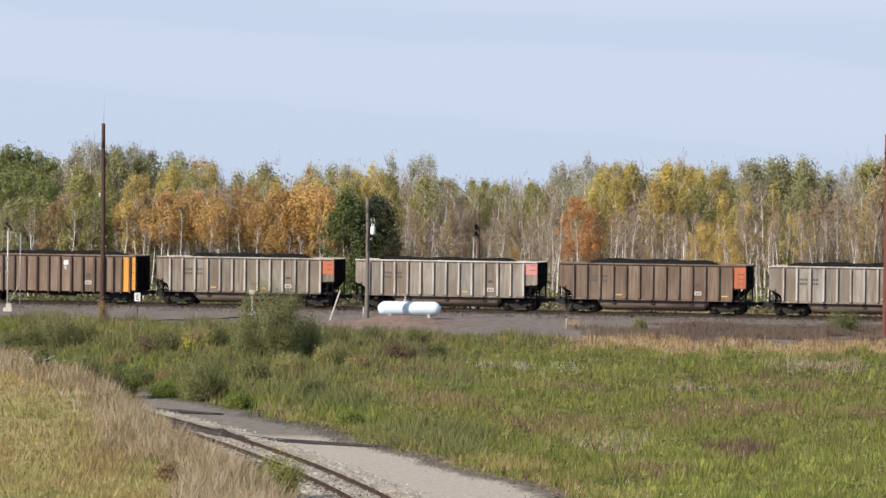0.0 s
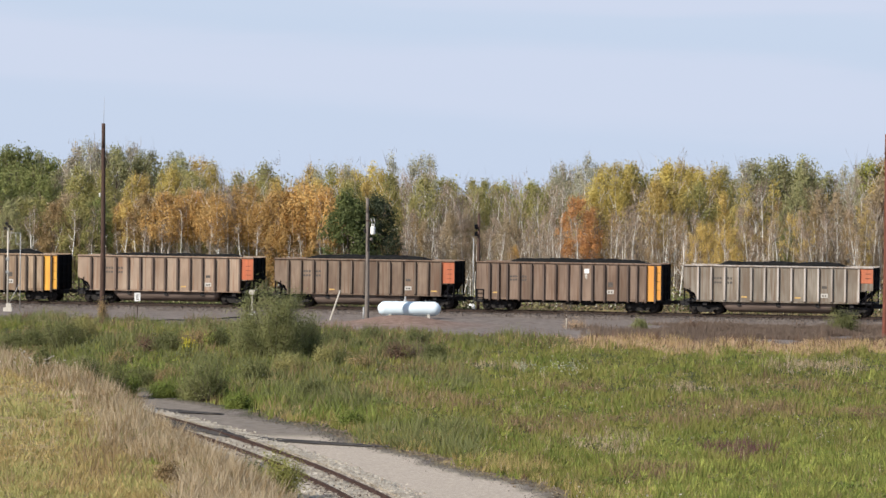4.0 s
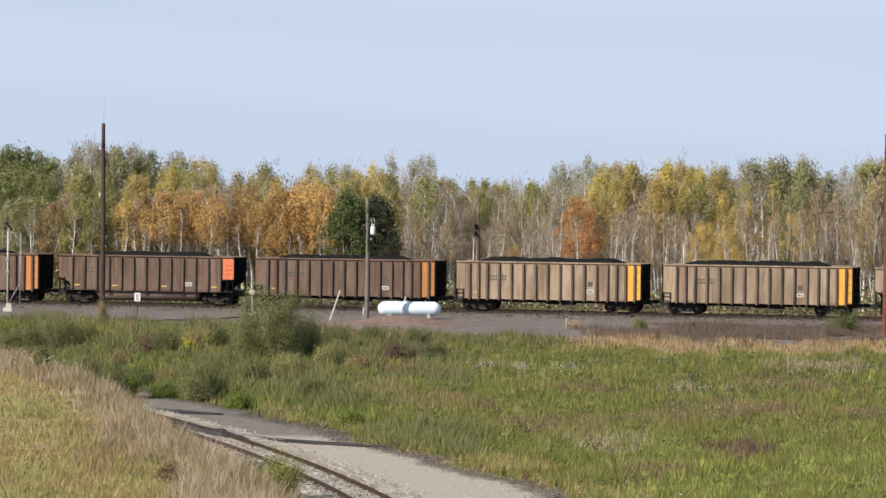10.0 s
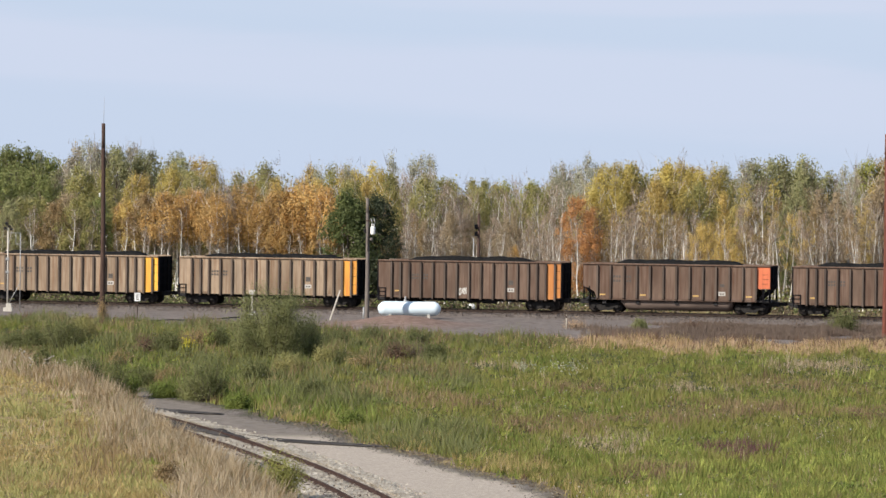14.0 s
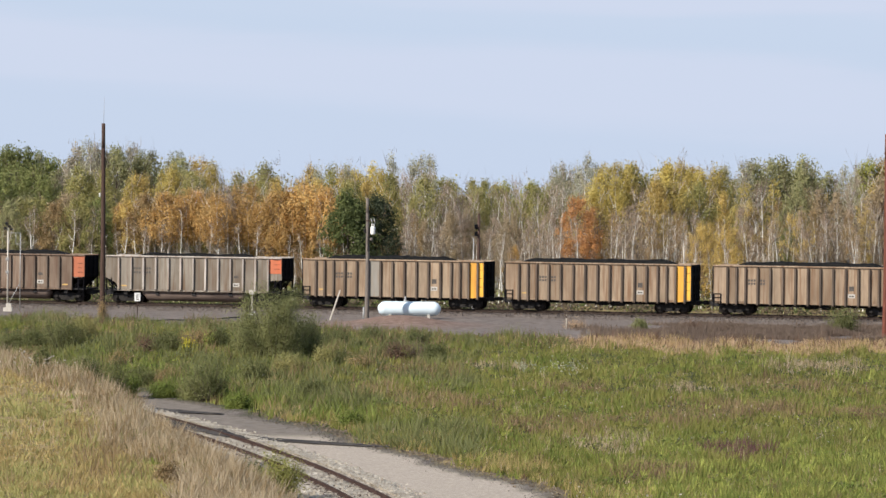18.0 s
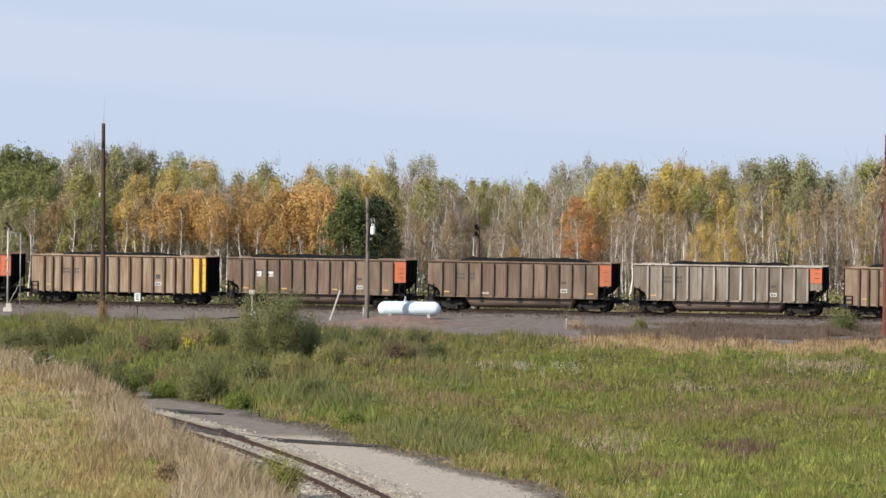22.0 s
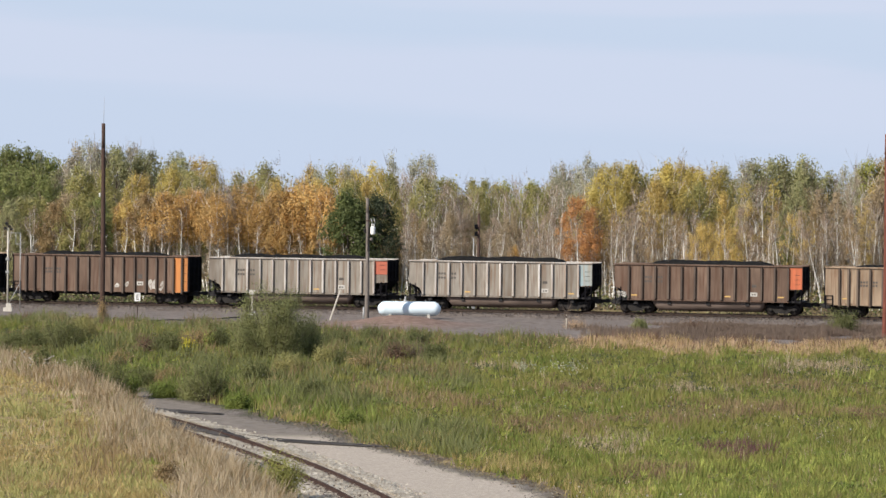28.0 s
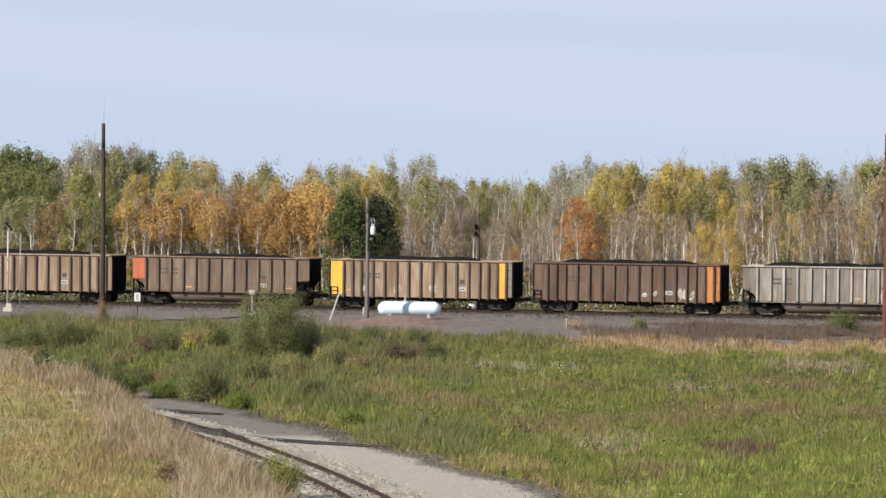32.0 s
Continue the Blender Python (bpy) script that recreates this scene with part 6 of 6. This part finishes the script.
# ---------------------------------------------------------------- poles, tank, signals
def pole(name, label, x, y, height, r0, r1, material):
    base = new(name)
    base.matrix_basis = pose(x, y, gz(x, y) - 0.1)
    bm = bmesh.new()
    n = 8
    for k in range(n):
        f0, f1 = k / n, (k + 1) / n
        tube(bm, (0.03 * math.sin(f0 * 4), 0, height * f0), (0.03 * math.sin(f1 * 4), 0, height * f1), r0 + (r1 - r0) * f0, r0 + (r1 - r0) * f1, 14, caps=k == n - 1)
    part("shaft", bm, material, base)
    return tagged(base, label, "utility pole")


p = pole("utility_pole", "tall dark creosoted wooden pole with a whip antenna", view_x(181.5, 291), 291, 14.3, 0.2, 0.13, POLE_DARK)
bm = bmesh.new()
tube(bm, (0, 0, 14.2), (0.02, 0, 16.2), 0.018, 0.01, 6)
part("antenna", bm, GALV, p, "thin whip antenna")
bm = bmesh.new()
lathe(bm, [(9.0, 0.03), (9.05, 0.07), (9.15, 0.05), (9.2, 0.08), (9.3, 0.03)], 10, "Z")
o = part("insulator", bm, WHITE, p)
at(o, -0.22, -0.1, 0)

p = pole("utility_pole", "weathered grey service pole with a transformer", view_x(650, 298.5), 298.5, 9.15, 0.18, 0.11, POLE_GREY)
bm = bmesh.new()
lathe(bm, [(6.42, 0.05), (6.45, 0.17), (6.5, 0.18), (6.95, 0.18), (7.0, 0.15), (7.04, 0.05)], 18, "Z")
at(part("transformer", bm, WHITE, p, "white transformer can"), 0.4, -0.08, 0)
bm = bmesh.new()
for z in (6.55, 6.85):
    box(bm, 0.08, 0.26, -0.1, -0.05, z, z + 0.06)
part("bracket", bm, BLACK, p, "dark steel bracket")
for dx in (0.33, 0.48):
    bm = bmesh.new()
    lathe(bm, [(7.02, 0.02), (7.06, 0.05), (7.1, 0.035), (7.14, 0.05), (7.18, 0.035), (7.22, 0.045), (7.26, 0.015)], 10, "Z")
    at(part("bushing", bm, WHITE, p), dx, -0.08, 0)
bm = bmesh.new()
box(bm, -0.12, 0.62, -0.14, -0.06, 7.4, 7.48, 0.01)
part("arm", bm, POLE_DARK, p, "short dark crossarm")
for dx in (0.3, 0.52):
    bm = bmesh.new()
    tube(bm, (dx - 0.06, -0.18, 7.62), (dx + 0.06, -0.26, 7.28), 0.035, 0.035, 8)
    part("fuse_cutout", bm, GALV, p, "grey fuse cutout")
bm = bmesh.new()
tube(bm, (0.4, -0.08, 7.25), (0.36, -0.2, 7.3), 0.012, 0.012, 6)
tube(bm, (0.05, -0.12, 7.0), (0.03, -0.17, 5.2), 0.02, 0.02, 6)
part("wire", bm, BLACK, p)
bm = bmesh.new()
lathe(bm, [(5.95, 0.04), (6.0, 0.11), (6.15, 0.13), (6.2, 0.04)], 14, "Z")
at(part("lamp_housing", bm, POLE_GREY, p, "grey yard lamp"), 0.3, -0.1, 0)
bm = bmesh.new()
box(bm, -0.28, -0.12, -0.14, 0.0, 6.55, 6.85, 0.02)
part("meter_box", bm, TRUCK, p, "small dark box")
pole("utility_pole", "red-brown wooden pole at the field's edge", view_x(1568, 275), 275, 14.0, 0.2, 0.14, POLE_RED)


def propane_tank(x, y):
    tank = new("propane_tank")
    tank.matrix_basis = pose(x, y, gz(x, y), 0, 0, 0)
    r, hl, zc = 0.54, 2.36, 0.78
    prof = [(-hl, 0.03), (-hl + 0.03, 0.16), (-hl + 0.1, 0.3), (-hl + 0.22, 0.42), (-hl + 0.38, 0.51), (-hl + 0.54, r)]
    bm = bmesh.new()
    lathe(bm, prof + [(0, r)] + [(-a, b) for a, b in prof[::-1]], 36, "X")
    at(part("shell", bm, TANK, tank), 0, 0, zc)
    bm = bmesh.new()
    lathe(bm, [(0, 0.14), (0.02, 0.15), (0.12, 0.14), (0.16, 0.07), (0.4, 0.06), (0.43, 0.02)], 18, "Z")
    at(part("valve_dome", bm, GALV, tank, "grey valve dome"), -0.3, 0, zc + r - 0.04)
    for dx in (-1.5, -1.0, 1.2):
        bm = bmesh.new()
        tube(bm, (0, 0, 0), (0, 0, 0.1), 0.05, 0.04, 8)
        at(part("fitting", bm, GALV, tank), dx, 0, zc + r - 0.02)
    for dx in (-1.45, 1.45):
        bm = bmesh.new()
        box(bm, dx - 0.09, dx + 0.09, -0.45, 0.45, -0.12, 0.34, 0.01)
        part("saddle", bm, STAKE, tank, "grey concrete saddle")
    return tagged(tank, "pale blue horizontal propane tank on saddles", "propane tank")


propane_tank(view_x(725.5, 301.4), 301.4)


def signal_mast(x, y):
    s = new("signal_mast")
    s.matrix_basis = pose(x, y, gz(x, y), 0, 0, 0)
    bm = bmesh.new()
    tube(bm, (0, 0, 0.3), (0, 0, 6.4), 0.07, 0.055, 10)
    part("mast", bm, STAKE, s, "pale weathered mast")
    bm = bmesh.new()
    box(bm, -0.3, 0.4, -0.3, 0.3, -0.2, 0.3, 0.03)
    box(bm, -0.1, 0.3, -0.2, 0.2, 0.3, 0.6, 0.03)
    part("base_box", bm, STAKE, s, "grey-white relay box at the foot")
    bm = bmesh.new()
    tube(bm, (0.95, 0, -0.1), (0.95, 0, 6.0), 0.035, 0.035, 8)
    part("ladder_post", bm, GALV, s)
    bm = bmesh.new()
    for z in (6.0, 5.15):
        tube(bm, (0.0 if z > 5.5 else 0.6, 0, z), (0.98, 0, z), 0.03, 0.03, 6)
    tube(bm, (0.6, 0, 5.15), (0.6, 0, 6.0), 0.03, 0.03, 6)
    part("platform_frame", bm, GALV, s)
    bm = bmesh.new()
    tube(bm, (0.95, 0, 2.2), (0.1, 0, 0.6), 0.03, 0.03, 6)
    part("brace", bm, GALV, s)
    for dx, z in ((-0.22, 6.35), (0.1, 6.5), (-0.1, 6.7), (0.25, 6.3)):
        bm = bmesh.new()
        tube(bm, (dx, -0.15, z), (dx, 0.12, z), 0.13, 0.11, 12)
        part("lamp_head", bm, TRUCK, s, "dark lamp head")
    for z in (3.9, 2.9):
        bm = bmesh.new()
        box(bm, -0.16, 0.12, -0.12, 0.05, z, z + 0.22, 0.02)
        part("junction_box", bm, GALV, s)
    return tagged(s, "grey crossing signal mast with clustered lamps", "signal mast")


signal_mast(view_x(14, 309), 309)


def block_signal(x, y):
    s = new("block_signal")
    s.matrix_basis = pose(x, y, gz(x, y), 0, 0, 0)
    bm = bmesh.new()
    tube(bm, (0, 0, 0), (0, 0, 7.75), 0.13, 0.11, 10)
    part("mast", bm, POLE_DARK, s, "dark brown mast")
    bm = bmesh.new()
    tube(bm, (-0.4, 0, 0), (-0.4, 0, 5.8), 0.05, 0.05, 10)
    part("side_post", bm, GALV, s, "grey lower post")
    bm = bmesh.new()
    for z in (5.95, 6.5):
        box(bm, -0.35, -0.07, -0.1, 0.1, z, z + 0.36, 0.04)
    box(bm, -0.1, 0.04, -0.04, 0.04, 6.05, 6.1)
    box(bm, -0.1, 0.04, -0.04, 0.04, 6.65, 6.7)
    box(bm, -0.24, -0.18, -0.03, 0.03, 5.7, 6.9)
    part("signal_head", bm, BLACK_PAINT, s, "black signal head")
    for z in (6.13, 6.68):
        bm = bmesh.new()
        tube(bm, (-0.22, -0.34, z), (-0.22, -0.1, z), 0.13, 0.11, 12)
        part("visor", bm, BLACK_PAINT, s)
    return tagged(s, "dark railway block signal beyond the track", "railway signal")


block_signal(view_x(847, 322), 322)


def post_sign(x, y):
    s = new("post_sign")
    s.matrix_basis = pose(x, y, gz(x, y), 0, 0, 0)
    bm = bmesh.new()
    tube(bm, (0, 0, -0.1), (0, 0, 1.9), 0.035, 0.035, 8)
    part("post", bm, POLE_DARK, s)
    bm = bmesh.new()
    box(bm, -0.22, 0.22, -0.06, -0.04, 1.28, 1.9, 0.02)
    part("board", bm, WHITE, s, "white sign board")
    for x0, x1, z in ((-0.08, 0.1, 1.7), (-0.1, 0.06, 1.55), (-0.08, 0.1, 1.4)):
        bm = bmesh.new()
        box(bm, x0, x1, -0.068, -0.06, z, z + 0.07)
        part("stencil", bm, INK, s)
    return tagged(s, "small white sign on a dark post", "sign")


post_sign(view_x(244, 296), 296)


def meter_post(x, y):
    s = new("marker_post")
    s.matrix_basis = pose(x, y, gz(x, y), 0, 0, 0)
    part("post", box(bmesh.new(), -0.07, 0.07, -0.07, 0.07, -0.1, 1.6, 0.02), STAKE, s)
    part("cap", box(bmesh.new(), -0.22, 0.22, -0.12, 0.12, 1.6, 1.92, 0.03), STAKE, s)
    part("footing", box(bmesh.new(), -0.3, 0.25, -0.2, 0.2, -0.1, 0.25, 0.03), WHITE, s)
    return tagged(s, "white metal marker post beside the track", "marker post")


meter_post(view_x(447, 306), 306)

stake = new("leaning_stake")
stake.matrix_basis = pose(view_x(584, 297), 297, gz(view_x(584, 297), 297) - 0.1, 0, 18.5, 0)
part("board", box(bmesh.new(), -0.055, 0.055, -0.03, 0.03, 0, 2.45, 0.01), STAKE, stake)
tagged(stake, "bleached leaning wooden stake", "stake")
post = new("short_post")
post.matrix_basis = pose(view_x(644.5, 297.5), 297.5, gz(view_x(644.5, 297.5), 297.5) - 0.1)
part("shaft", tube(bmesh.new(), (0, 0, 0), (0, 0, 1.1), 0.06, 0.06, 10), GALV, post)
tagged(post, "short pale pipe post beside the pole", "post")
post = new("marker_stake")
post.matrix_basis = pose(view_x(1004, 284), 284, gz(view_x(1004, 284), 284) - 0.1)
part("shaft", tube(bmesh.new(), (0, 0, 0), (0, 0, 1.15), 0.035, 0.035, 8), STAKE, post)
part("cap", tube(bmesh.new(), (0, 0, 0.92), (0, 0, 1.1), 0.05, 0.05, 8), POLE_DARK, post, "dark band at its head")
tagged(post, "thin white marker stake in the dry grass", "stake")
rock = new("stone")
bm = bmesh.new()
bmesh.ops.create_icosphere(bm, subdivisions=2, radius=0.3)
for v in bm.verts:
    v.co *= random.uniform(0.8, 1.15)
rock.matrix_basis = pose(view_x(836, 321), 321, gz(view_x(836, 321), 321) + 0.3)
part("block", bm, WHITE, rock)
tagged(rock, "white painted stone beyond the track", "stone")

bm = bmesh.new()
line_pts = [(px, 290 + 10 * ((px - 185) / 240) ** 2) for px in range(185, 430, 20)]
line_pts = [(view_x(px, y), y, gz(view_x(px, y), y) + 0.05 + 0.03 * math.sin(px * 0.11)) for px, y in line_pts]
for a, b in zip(line_pts, line_pts[1:]):
    tube(bm, a, b, 0.045, 0.045, 6, caps=False)
tagged(part("cable", bm, BLACK), "black cable lying on the gravel", "cable")

# two thin dark strips with ragged edges, laid over road and track
road_strip("dark_strip", ((226, -0.5, 2.5), (219, 0.6, 2.8), (215.5, 2.8, 1.3), (213.5, 4.8, 0.4)))
road_strip("dark_strip", ((211, -0.3, 2.4), (204, 0.2, 2.4), (197.5, 0.9, 1.9), (193.5, 2.2, 1.0), (191.3, 4.4, 0.9), (189, 6.9, 0.3)))


# ---------------------------------------------------------------- what moves
def motions():
    speed, first = 10.5641, 32.38
    drift = ((0, 0.26), (3, 0.07), (6, -0.1), (9, -0.22), (13, -0.2), (17, -0.02), (19, 0.08), (22, 0.15), (25, 0.16), (28, 0.0), (30, 0.04), (32, 0.0))
    for k, (car, wheels) in enumerate(TRAIN):
        rows = []
        for t, more in drift:
            x, y, z = rail_point(first - 16.18 * k + speed * t + more, -1.54)
            rows.append((t, pose(x, y, 0, 0, 0, -math.degrees(TH))))
        walk(car, rows)
    # wheels: one turn every 2.87 m, the same for all axles at the same place in their truck
    lead = {}
    step = 1 / FPS
    for car, wheels in TRAIN:
        for w, ax in wheels:
            if ax not in lead:
                rows = [(i * step, pose(ax, 0, 0.457, 0, math.degrees(speed * i * step / 0.457) % 360, 0)) for i in range(32 * FPS + 1)]
                walk(w, rows)
                lead[ax] = w.animation_data
            else:
                w.rotation_mode = "QUATERNION"
                keys = w.animation_data_create()
                keys.action = lead[ax].action
                keys.action_slot = lead[ax].action_slot


motions()
